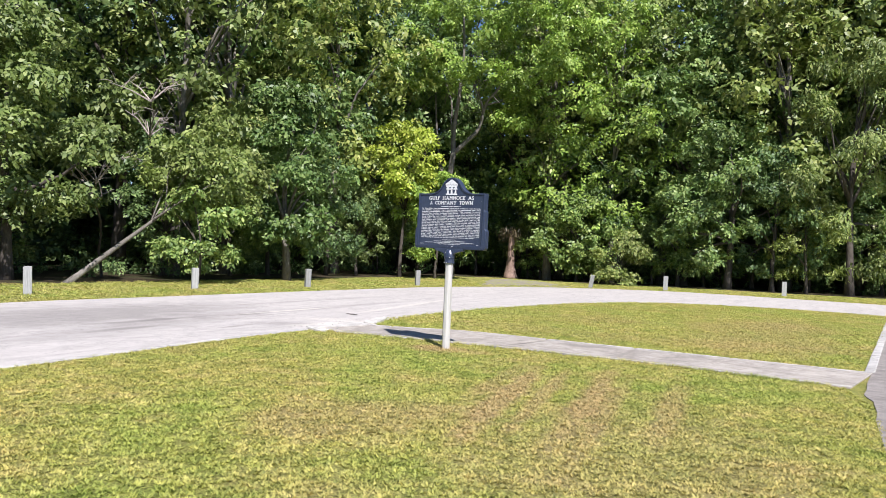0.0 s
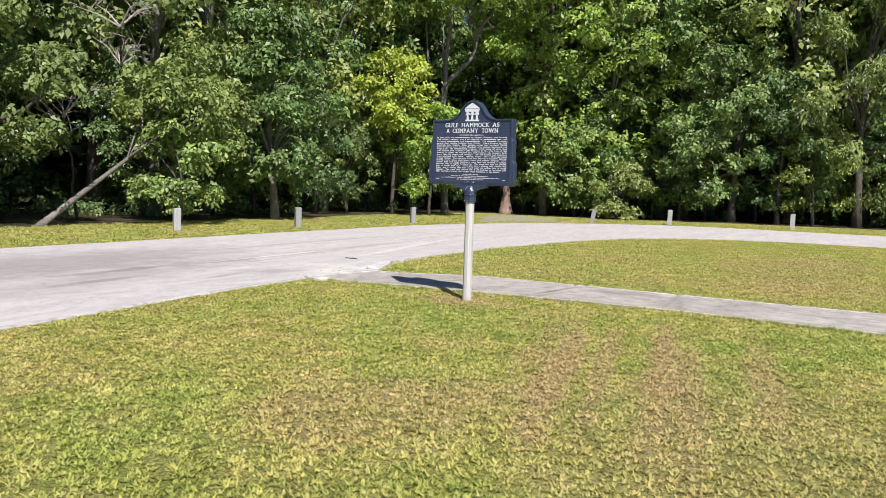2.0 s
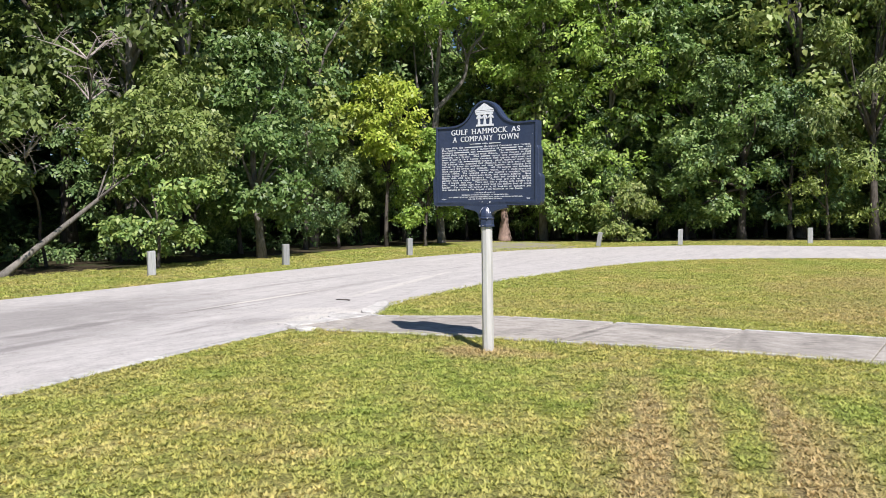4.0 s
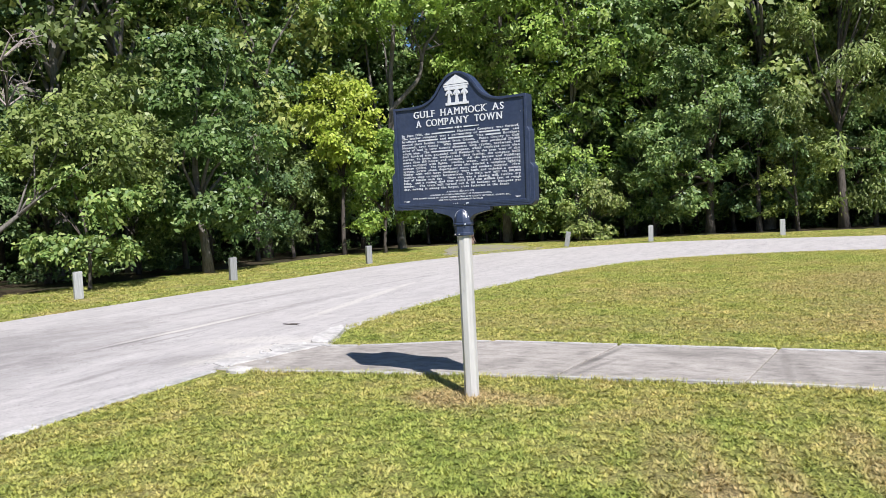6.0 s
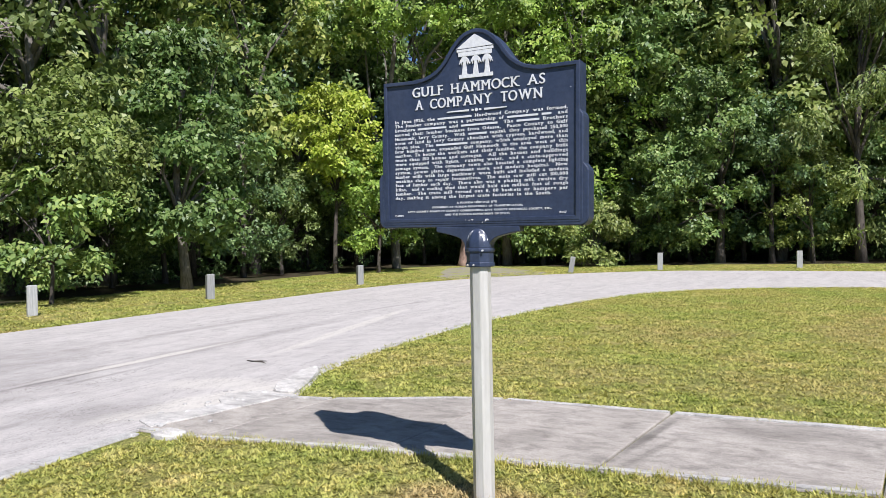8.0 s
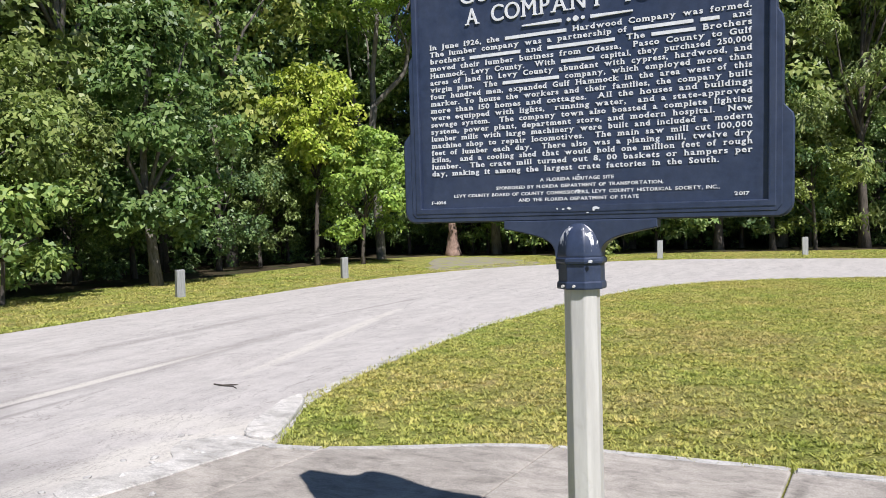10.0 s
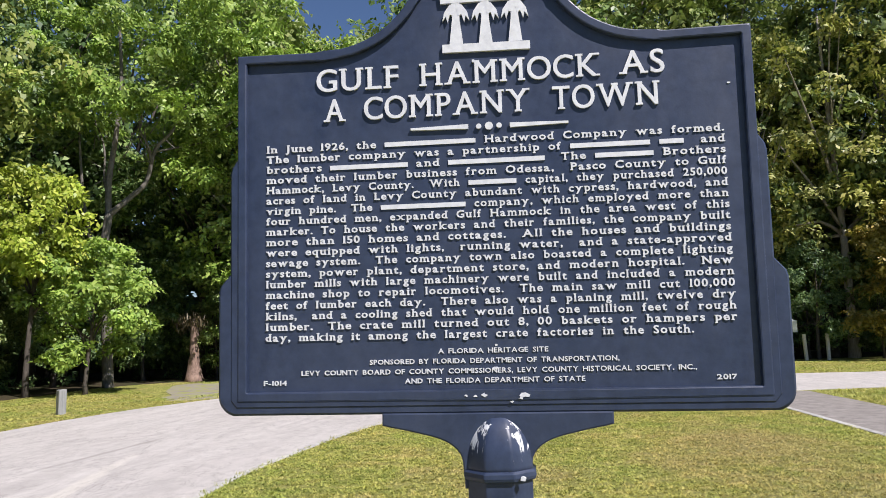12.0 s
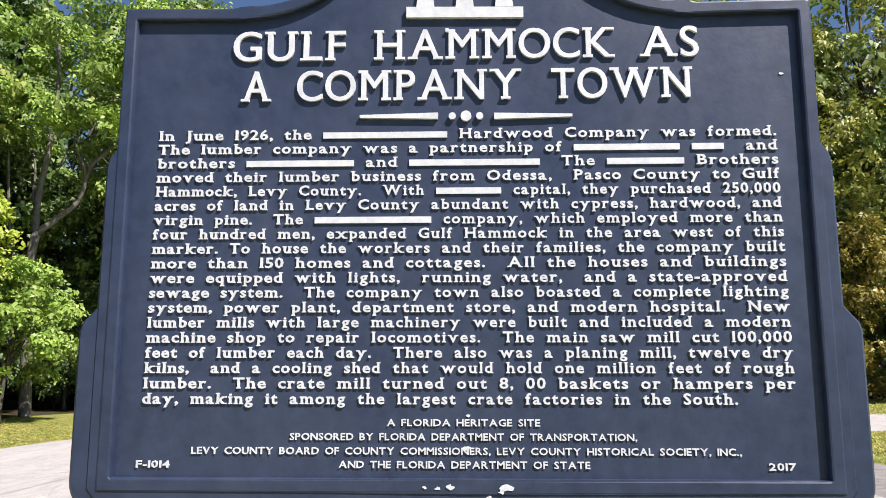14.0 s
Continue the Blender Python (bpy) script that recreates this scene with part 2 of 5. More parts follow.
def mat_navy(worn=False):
    """Semi-gloss navy paint on cast metal, dusty and lightened in place of sky light, the worn one chipped to white."""
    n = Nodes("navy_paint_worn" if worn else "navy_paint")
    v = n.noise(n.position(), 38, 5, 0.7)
    dust_sheen = n.noise(n.position((1, 1, 0.5)), 5, 5, 0.7)
    # Paint and dust tones raised to stand in for weaker sky light.
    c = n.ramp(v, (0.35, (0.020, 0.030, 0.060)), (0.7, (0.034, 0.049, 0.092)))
    c = n.mix(n.ramp(dust_sheen, (0.45, 0.0), (0.8, 0.28)), c, (0.085, 0.100, 0.14))
    if worn:
        g = n.add("ShaderNodeTexCoord")
        s = n.add("ShaderNodeSeparateXYZ")
        n.link(g.outputs["Object"], s.inputs[0])
        band = n.add("ShaderNodeMapRange")
        band.inputs["From Min"].default_value, band.inputs["From Max"].default_value = 1.160, 1.235
        n.link(s.outputs[2], band.inputs["Value"])
        wide = n.add("ShaderNodeMapRange")
        wide.inputs["From Min"].default_value, wide.inputs["From Max"].default_value = 0.010, 0.036
        n.link(n.maths("ABSOLUTE", s.outputs[0]), wide.inputs["Value"])
        streak = n.noise(n.local((75, 75, 13)), 1.0, 5, 0.65, 0.4)
        m = n.maths("ADD", n.maths("MULTIPLY", n.maths("MULTIPLY", band.outputs[0], wide.outputs[0]), 0.30), streak)
        c = n.mix(n.ramp(m, (0.655, 0.0), (0.685, 0.92)), c, (0.72, 0.73, 0.74))
    n.bump(v, 0.25, 0.0015)
    return n.done(c, n.ramp(dust_sheen, (0.3, 0.34), (0.7, 0.52)), spec=0.5)


def mat_white_paint():
    n = Nodes("white_paint")
    v = n.noise(n.position(), 60, 5, 0.7)
    c = n.ramp(v, (0.3, (0.56, 0.57, 0.58)), (0.6, (0.70, 0.71, 0.71)))
    return n.done(c, 0.5, spec=0.4)


def mat_post():
    n = Nodes("weathered_aluminium_paint")
    v = n.noise(n.position((1, 1, 0.12)), 22, 5, 0.7)
    w = n.noise(n.position(), 9, 5, 0.7)
    c = n.ramp(v, (0.3, (0.47, 0.455, 0.415)), (0.7, (0.64, 0.625, 0.58)))
    c = n.mix(n.ramp(w, (0.60, 0.0), (0.78, 0.5)), c, (0.38, 0.35, 0.29))
    return n.done(c, 0.48, metal=0.15, spec=0.45)


def mat_litter():
    n = Nodes("shade_toned_litter")
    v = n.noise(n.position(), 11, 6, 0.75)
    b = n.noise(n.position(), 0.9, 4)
    # Browns darkened so the litter itself carries the shade of the trees.
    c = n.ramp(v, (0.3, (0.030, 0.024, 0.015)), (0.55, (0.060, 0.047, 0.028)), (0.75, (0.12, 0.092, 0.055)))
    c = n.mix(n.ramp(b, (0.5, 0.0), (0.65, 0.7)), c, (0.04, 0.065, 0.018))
    n.bump(v, 0.8, 0.04)
    return n.done(c, 0.95, spec=0.1)


def mat_dirt():
    n = Nodes("sandy_dirt")
    v = n.noise(n.position(), 2.0, 6, 0.7)
    c = n.ramp(v, (0.3, (0.19, 0.165, 0.125)), (0.48, (0.28, 0.255, 0.205)), (0.60, (0.27, 0.28, 0.08)))
    n.bump(n.noise(n.position(), 40, 4), 0.5, 0.01)
    return n.done(c, 0.95, spec=0.1)


def mat_plain(name, colour, rough=0.5):
    n = Nodes(name)
    v = n.noise(n.position(), 14, 5, 0.7)
    c = n.ramp(v, (0.3, tuple(0.8 * x for x in colour)), (0.7, tuple(min(1, 1.1 * x) for x in colour)))
    return n.done(c, rough)


TURF, BLADE, ROAD = mat_lawn(), mat_blades(), mat_road()
WALKWAY = mat_concrete("old_concrete", (0.28, 0.252, 0.217), (0.465, 0.424, 0.368), 0.0)
KERB = mat_concrete("pale_kerb_concrete", (0.36, 0.345, 0.315), (0.58, 0.56, 0.52), 1.3)
KERB_WHITE = mat_concrete("chalky_concrete", (0.45, 0.425, 0.38), (0.68, 0.65, 0.60), 2.1)
DRIVE = mat_concrete("grey_drive", (0.225, 0.202, 0.182), (0.365, 0.332, 0.30), 0.7)
LITTER, DIRT, WOOD = mat_litter(), mat_dirt(), mat_wood()
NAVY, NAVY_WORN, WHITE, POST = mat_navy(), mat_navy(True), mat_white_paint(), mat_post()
# Bark with the shade under the crowns put into its colour.
BARK = mat_bark("shade_toned_bark", (0.040, 0.034, 0.028), (0.125, 0.108, 0.09))
BARK_GREY = mat_bark("grey_bark", (0.070, 0.063, 0.052), (0.23, 0.21, 0.18))
BARK_PALE = mat_bark("pale_bark", (0.17, 0.15, 0.12), (0.40, 0.36, 0.31))
LEAF = mat_leaf("leaf_green", (0.064, 0.122, 0.024), (0.140, 0.225, 0.048), (0.24, 0.32, 0.080))
LEAF_DARK = mat_leaf("leaf_dark_green", (0.052, 0.102, 0.026), (0.112, 0.188, 0.046), (0.185, 0.265, 0.070))
LEAF_OLIVE = mat_leaf("leaf_olive", (0.074, 0.117, 0.021), (0.147, 0.207, 0.042), (0.225, 0.283, 0.070))
LEAF_BRIGHT = mat_leaf("leaf_bright_green", (0.120, 0.205, 0.024), (0.230, 0.345, 0.044), (0.34, 0.44, 0.070))
LEAF_SUN = mat_leaf("leaf_sunny_olive", (0.145, 0.18, 0.032), (0.27, 0.305, 0.062), (0.38, 0.385, 0.11))
LEAF_LIME = mat_leaf("leaf_lime", (0.185, 0.265, 0.020), (0.315, 0.395, 0.034), (0.43, 0.48, 0.062))
LEAF_PALE = mat_leaf("leaf_pale_green", (0.095, 0.145, 0.028), (0.180, 0.240, 0.048), (0.285, 0.330, 0.085))
LEAF_TAN = mat_leaf("leaf_autumn", (0.15, 0.14, 0.022), (0.28, 0.235, 0.036), (0.39, 0.29, 0.055))
STUMP = mat_bark("pinkish_bark", (0.14, 0.09, 0.07), (0.34, 0.24, 0.19))
FROND = mat_leaf("dead_frond", (0.08, 0.065, 0.025), (0.13, 0.105, 0.04), (0.18, 0.15, 0.06), 0.1)
MOSS = mat_leaf("moss_grey", (0.17, 0.165, 0.085), (0.26, 0.25, 0.13), (0.34, 0.33, 0.18), 0.2)
TWIG = mat_bark("dead_twig", (0.22, 0.185, 0.16), (0.44, 0.38, 0.34))


# ---- building helpers ----
def link_mesh(name, data, material, parent=None, label=""):
    ob = new(name, data)
    data.materials.append(material)
    if parent is not None:
        ob.parent = parent
    if label:
        ob["label"] = label
    return ob


def part(name, bm, material, parent=None, label="", smooth=False):
    """Links a bmesh as one mesh object under a thing or a part."""
    data = bpy.data.meshes.new(name)
    bmesh.ops.recalc_face_normals(bm, faces=bm.faces)
    if smooth:
        for f in bm.faces:
            f.smooth = True
    bm.to_mesh(data)
    bm.free()
    return link_mesh(name, data, material, parent, label)


def holder(name, m=None):
    ob = new(name)
    ob.empty_display_size = 0.2
    if m is not None:
        ob.matrix_basis = m
    return ob


def glide(points, per=6, closed=False):
    """A smooth line through a few points."""
    pts = [Vector(p) for p in points]
    n, out = len(pts), []
    for i in range(n if closed else n - 1):
        if closed:
            a, b, c, d = (pts[(i + k) % n] for k in (-1, 0, 1, 2))
        else:
            a, b, c, d = pts[max(i - 1, 0)], pts[i], pts[i + 1], pts[min(i + 2, n - 1)]
        for k in range(per):
            t = k / per
            out.append(0.5 * ((2 * b) + (c - a) * t + (2 * a - 5 * b + 4 * c - d) * t * t + (3 * b - a - 3 * c + d) * t ** 3))
    if not closed:
        out.append(pts[-1])
    return out


def slab_bm(outline, z0, z1, bevel=0.0, rag=0.0):
    """A flat slab of any outline, from z0 up to z1."""
    bm = bmesh.new()
    ring = []
    for p in outline:
        j = rag * noise.noise(Vector((p[0] * 2.7, p[1] * 2.7, 3.1))) if rag else 0
        ring.append(bm.verts.new((p[0] + j, p[1] + j, z0)))
    f = bm.faces.new(ring)
    top = bmesh.ops.extrude_face_region(bm, geom=[f])
    vs = [v for v in top["geom"] if isinstance(v, bmesh.types.BMVert)]
    bmesh.ops.translate(bm, verts=vs, vec=(0, 0, z1 - z0))
    if bevel:
        edges = [e for e in bm.edges if all(abs(v.co.z - z1) < 1e-6 for v in e.verts)]
        bmesh.ops.bevel(bm, geom=edges, offset=bevel, segments=2, affect="EDGES", profile=0.5)
    bmesh.ops.triangulate(bm, faces=[f for f in bm.faces if len(f.verts) > 4])
    return bm


def box_bm(x0, x1, y0, y1, z0, z1, bevel=0.0):
    bm = bmesh.new()
    bmesh.ops.create_cube(bm, size=1, matrix=Matrix.Translation(((x0 + x1) / 2, (y0 + y1) / 2, (z0 + z1) / 2)) @ Matrix.Diagonal((x1 - x0, y1 - y0, z1 - z0, 1)))
    if bevel:
        bmesh.ops.bevel(bm, geom=list(bm.edges), offset=bevel, segments=2, affect="EDGES", profile=0.5)
    return bm


def tube(bm, points, radii, sides=7):
    """Adds a tapered, bent limb to bm."""
    rings = []
    for i, p in enumerate(points):
        way = (points[min(i + 1, len(points) - 1)] - points[max(i - 1, 0)]).normalized()
        side = way.cross(Vector((0.31, 0.95, 0.05))).normalized()
        up = side.cross(way)
        rings.append([bm.verts.new(p + radii[i] * (math.cos(2 * math.pi * k / sides) * side + math.sin(2 * math.pi * k / sides) * up)) for k in range(sides)])
    for a, b in zip(rings, rings[1:]):
        for k in range(sides):
            bm.faces.new((a[k], a[(k + 1) % sides], b[(k + 1) % sides], b[k]))
    bm.faces.new(rings[0][::-1])
    bm.faces.new(rings[-1])


def raw_mesh(name, verts, faces_per, material, parent=None, label=""):
    """A mesh of loose pieces, each of the same number of corners, straight from arrays."""
    data = bpy.data.meshes.new(name)
    n = len(verts)
    count = n // faces_per
    data.vertices.add(n)
    data.vertices.foreach_set("co", np.ascontiguousarray(verts, dtype=np.float32).ravel())
    data.loops.add(n)
    data.loops.foreach_set("vertex_index", np.arange(n, dtype=np.int32))
    data.polygons.add(count)
    data.polygons.foreach_set("loop_start", np.arange(0, n, faces_per, dtype=np.int32))
    data.update(calc_edges=True)
    data.validate()
    return link_mesh(name, data, material, parent, label)


# ---- ground ----
FALL_FROM, FALL_TO, FALL = -2.4, -10.4, 0.085


def fall(x):
    """The height of the ground: level by the marker, a little lower beyond the road to the west."""
    return -FALL * max(0.0, min(1.0, (FALL_FROM - x) / (FALL_FROM - FALL_TO)))


def settle(bm):
    """Lays a flat piece on the falling ground."""
    for x in (FALL_FROM, FALL_TO):
        bmesh.ops.bisect_plane(bm, geom=list(bm.verts) + list(bm.edges) + list(bm.faces), plane_co=(x, 0, 0), plane_no=(1, 0, 0))
    for v in bm.verts:
        v.co.z += fall(v.co.x)
    return bm


bm = bmesh.new()
bmesh.ops.create_grid(bm, x_segments=8, y_segments=8, size=600)
ground = part("ground", settle(bm), TURF)
tagged(ground, "mown yellow-green grass ground with dry patches", "ground", kind="structure")

INNER = glide([(-1.6, -14), (-1.85, -8), (-2.02, -4.2), (-2.3, -2.0), (-2.5, 0.1)], 5)
ISLE_W = glide([(-2.24, 1.40), (-2.66, 2.2), (-2.86, 3.2), (-2.97, 4.8), (-2.95, 6.8), (-2.5, 10.0), (-1.7, 12.2), (-0.4, 13.5), (1.8, 14.4), (4.36, 14.45)], 6)
OUTER = glide([(-8.4, -14), (-8.8, -6), (-9.1, 0), (-9.3, 7), (-9.3, 12.5), (-8.6, 15.8), (-7.0, 18.6), (-3.4, 21.0), (2.7, 21.2), (8.5, 20.9), (16, 20.6), (34, 20.6)], 6)
EAST_IN = glide([(6.0, 15.2), (7.6, 15.4), (10, 15.4), (16, 15.3), (34, 15.3)], 5)
outline = INNER + [Vector((-2.5, 0.25)), Vector((-2.25, 1.36))] + ISLE_W + EAST_IN + OUTER[::-1]
road = part("road", settle(slab_bm([(p[0], p[1]) for p in outline], -0.02, 0.012, rag=0.10)), ROAD)
tagged(road, "sun-bleached, cracked pale asphalt road curving past the lawn", "road", kind="structure")

spur = part("dirt_track", settle(slab_bm(glide([(-8.9, 16.9, 0), (-6.6, 19.6, 0), (-8.4, 22.2, 0), (-10.6, 24.6, 0), (-12.6, 24.9, 0), (-12.0, 22.6, 0), (-10.4, 19.2, 0)], 4, True), -0.02, 0.009, rag=0.3)), DIRT)
tagged(spur, "sandy dirt track leaving the road into the woods", "track", kind="structure")

drive = part("drive", slab_bm(glide([(6.0, -14, 0), (5.5, -7, 0), (4.75, -2.0, 0), (4.60, -0.2, 0), (4.5, 0.8, 0), (4.5, 3, 0), (4.45, 8, 0), (4.4, 14.5, 0)], 4) + glide([(5.98, 15.0, 0), (5.98, 8, 0), (6.05, 0, 0), (7.0, -7, 0), (8.1, -14, 0)], 5), -0.02, 0.008, rag=0.05), DRIVE)
tagged(drive, "narrow weathered grey drive beside the lawn", "drive", kind="structure")

floor_line = [(-14.6, -30, 0), (-14.4, -8, 0), (-14.6, 4, 0), (-14.8, 12, 0), (-15.4, 22, 0), (-13.4, 26.6, 0), (-6, 25.8, 0), (0.5, 26.6, 0), (6, 28.4, 0), (12, 30.5, 0), (20, 30.5, 0), (44, 30, 0)]
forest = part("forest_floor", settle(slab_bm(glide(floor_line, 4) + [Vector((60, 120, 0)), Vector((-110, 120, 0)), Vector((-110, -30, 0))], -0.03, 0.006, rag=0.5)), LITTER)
tagged(forest, "brown leaf litter darkened for the shade under the trees", "forest floor", kind="structure")

# ---- the walkway: slabs, edges, kerbs ----
walkway = holder("pavement")
tagged(walkway, "old grey concrete walkway of cracked slabs across the lawn", "walkway", kind="structure")
JOINTS = (-2.46, -1.93, -0.74, 0.44, 1.70, 2.92, 4.47)


def south(x):
    return 0.16 + 0.60 * max(0.0, min(1.0, (x + 1.9) / 3.9)) ** 0.8


def north(x):
    t = max(0.0, min(1.0, (x + 2.3) / 1.7))
    return 1.34 + 0.56 * t * t * (3 - 2 * t) + 0.05 * max(0.0, x + 0.6)


for i, (a, b) in enumerate(zip(JOINTS, JOINTS[1:])):
    g = 0.005
    xs = [a + g + (b - a - 2 * g) * k / 4 for k in range(5)]
    lean = 0.10
    line = [(x - lean, south(x)) for x in xs] + [(x + lean * 0.4, north(x)) for x in xs[::-1]]
    s = part("slab", slab_bm(line, -0.05, 0.012 + 0.003 * ((i * 7) % 3), bevel=0.008), WALKWAY, walkway)


def kerb_run(points, width, z, seed, rough=0.02):
    """Short lengths of low kerb, worn at the ends."""
    rnd = random.Random(seed)
    for a, b in zip(points, points[1:]):
        a, b = Vector((a[0], a[1], 0)), Vector((b[0], b[1], 0))
        way = (b - a).normalized()
        side = Vector((-way.y, way.x, 0)) * width / 2
        a2, b2 = a + way * 0.012, b - way * 0.012
        c = (a2 + b2) / 2
        pts = [a2 + side, c + side * (1 + rnd.uniform(-rough, rough) * 4), b2 + side, b2 - side, c - side * (1 + rnd.uniform(-rough, rough) * 4), a2 - side]
        part("kerb_stone", slab_bm([(p.x, p.y) for p in pts], -0.05, z * rnd.uniform(0.85, 1.1), bevel=0.012), KERB, kerb)


kerb = holder("kerb")
tagged(kerb, "pale worn concrete kerb half sunk in the grass edge", "kerb", kind="structure")
kerb_run(INNER[6::2] + [Vector((-2.47, 0.02))], 0.10, 0.016, 1)
kerb_run(ISLE_W[2:44:2], 0.09, 0.013, 2)
kerb_run([Vector((4.47 - 0.006 * k, 2.15 + 1.36 * k)) for k in range(10)], 0.11, 0.016, 5)


def kerb_end(pts, z, seed):
    """A broken, sloping end piece of kerb."""
    bm = slab_bm(pts, -0.04, z, bevel=0.015)
    rnd = random.Random(seed)
    for v in bm.verts:
        if v.co.z > 0:
            v.co.z *= rnd.uniform(0.72, 1.1)
    return bm


part("kerb_stone", kerb_end(glide([(-2.27, 1.40, 0), (-2.40, 1.72, 0), (-2.58, 2.10, 0), (-2.74, 2.32, 0), (-2.80, 2.20, 0), (-2.70, 1.86, 0), (-2.56, 1.52, 0), (-2.44, 1.38, 0)], 3, True), 0.05, 3), KERB_WHITE, kerb, "chalky white rounded kerb end")
part("kerb_stone", kerb_end(glide([(-2.34, 0.10, 0), (-2.31, 0.22, 0), (-2.17, 0.23, 0), (-2.11, 0.14, 0), (-2.20, 0.07, 0)], 2, True), 0.038, 4), KERB_WHITE, kerb, "broken white kerb end")
lip = glide([(-2.46, 0.24, 0), (-2.40, 0.62, 0), (-2.35, 0.96, 0), (-2.29, 1.24, 0), (-2.26, 1.36, 0)], 4)
back = glide([(-2.56, 1.42, 0), (-2.72, 1.20, 0), (-2.70, 1.02, 0), (-2.58, 0.84, 0), (-2.64, 0.60, 0), (-2.80, 0.42, 0), (-2.74, 0.28, 0)], 4)
part("kerb_stone", slab_bm([(p.x, p.y) for p in lip + back], -0.03, 0.0205, bevel=0.004, rag=0.08), KERB_WHITE, kerb, "worn white lip of concrete between road and walkway")


def edge_band(line, wide, seed):
    """The pale trowelled margin of the walkway, worn ragged towards the middle."""
    rnd = random.Random(seed)
    inner = [(x, y + wide * rnd.uniform(0.6, 1.2)) for x, y in line]
    return slab_bm(list(line) + inner[::-1], 0.004, 0.0215, bevel=0.002)


for i, (a, b) in enumerate(zip(JOINTS, JOINTS[1:])):
    xs = [a + 0.02 + (b - a - 0.04) * k / 7 for k in range(8)]
    part("margin", edge_band([(x + 0.04, north(x) - 0.004) for x in xs], -0.060, 30 + i), KERB, walkway, "pale worn margin")
    part("margin", edge_band([(x - 0.10, south(x) + 0.006) for x in xs], 0.045, 50 + i), KERB, walkway, "pale worn margin")

# ---- the marker ----
marker = holder("historical_marker")
tagged(marker, "navy cast-metal historical marker with white raised lettering on a pale post", "sign")
HEAD = holder("sign_head", pose(0, 0, 1.6, 0, 0.5, 0) @ pose(0, 0, -1.6))
HEAD.parent = marker


def mirrored(half):
    """A closed outline from its right half, listed from the bottom middle up to the top middle."""
    return [(-x, z) for x, z in half[::-1] if x > 1e-6] + [(x, z) for x, z in half]


def arc(cx, cz, r, a0, a1, n):
    return [(cx + r * math.cos(radians(a0 + (a1 - a0) * k / n)), cz + r * math.sin(radians(a0 + (a1 - a0) * k / n))) for k in range(n + 1)]


def crown_line(shrink):
    """The curved top: shoulder, hollow and dome."""
    pts = [(0.330, 1.940), (0.262, 1.948), (0.205, 1.972), (0.162, 2.010), (0.128, 2.058), (0.088, 2.104), (0.045, 2.131), (0.0, 2.140)]
    fine = glide([(x, z, 0) for x, z in pts], 4)
    out = []
    for i, p in enumerate(fine):
        way = (fine[min(i + 1, len(fine) - 1)] - fine[max(i - 1, 0)]).normalized()
        out.append((max(0.0, p.x - way.y * shrink), p.y + way.x * shrink))
    out[-1] = (0.0, pts[-1][1] - shrink)
    return out


def sheet_bm(outline, y0, y1, bevel=0.0):
    """An upright plate of any outline between two depths."""
    bm = slab_bm(outline, -y1, -y0, bevel)
    bmesh.ops.transform(bm, matrix=Matrix(((1, 0, 0, 0), (0, 0, -1, 0), (0, 1, 0, 0), (0, 0, 0, 1))), verts=bm.verts)
    return bm


def frame_bm(outer, inner, y0, y1, slope=0.0):
    """A closed frame between two outlines with the same number of points."""
    bm = bmesh.new()
    n = len(outer)
    a = [bm.verts.new((x, y0, z)) for x, z in outer]
    b = [bm.verts.new((x, y0, z)) for x, z in inner]
    c = [bm.verts.new((x, y1, z)) for x, z in inner]
    d = [bm.verts.new((x, y1, z)) for x, z in outer]
    for p, q in ((a, b), (b, c), (c, d), (d, a)):
        for k in range(n):
            bm.faces.new((p[k], p[(k + 1) % n], q[(k + 1) % n], q[k]))
    if slope:
        bmesh.ops.bevel(bm, geom=[e for e in bm.edges if all(abs(v.co.y - y0) < 1e-6 for v in e.verts)], offset=slope, segments=2, affect="EDGES", profile=0.5)
    return bm


def border_bm(outer, y0, y1, half, bottom, top):
    """A moulding open at the top: it follows the outline down one side, along the foot and up the other."""
    inner = [(math.copysign(min(abs(x), half), x) if abs(x) > 1e-6 else 0.0, min(max(z, bottom), top)) for x, z in outer]
    bm = bmesh.new()
    rows = [[bm.verts.new((x, y, z)) for x, z in line] for line, y in ((outer, y1), (outer, y0 + 0.004), (outer, y0), (inner, y0), (inner, y1))]
    for v, (x, z) in zip(rows[2], outer):
        v.co.x, v.co.z = x * 0.992, z + 0.004 * (1 if z < bottom else 0)
    for p, q in zip(rows, rows[1:] + rows[:1]):
        for k in range(len(outer) - 1):
            bm.faces.new((p[k], p[k + 1], q[k + 1], q[k]))
    for k in (0, -1):
        bm.faces.new([r[k] for r in rows])
    bmesh.ops.remove_doubles(bm, verts=bm.verts, dist=1e-6)
    return bm


def face_outline(shrink):
    return mirrored([(0.0, 1.274 + shrink), (0.478 - shrink, 1.274 + shrink), (0.484 - shrink, 1.942 - shrink)] + crown_line(shrink))


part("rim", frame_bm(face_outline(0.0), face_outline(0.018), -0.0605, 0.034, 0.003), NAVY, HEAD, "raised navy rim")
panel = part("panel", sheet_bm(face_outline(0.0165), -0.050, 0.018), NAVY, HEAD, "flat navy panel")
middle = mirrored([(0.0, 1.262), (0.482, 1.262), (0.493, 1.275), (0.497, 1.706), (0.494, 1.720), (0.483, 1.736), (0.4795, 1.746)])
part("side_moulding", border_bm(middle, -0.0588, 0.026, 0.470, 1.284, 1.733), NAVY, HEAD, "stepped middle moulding")
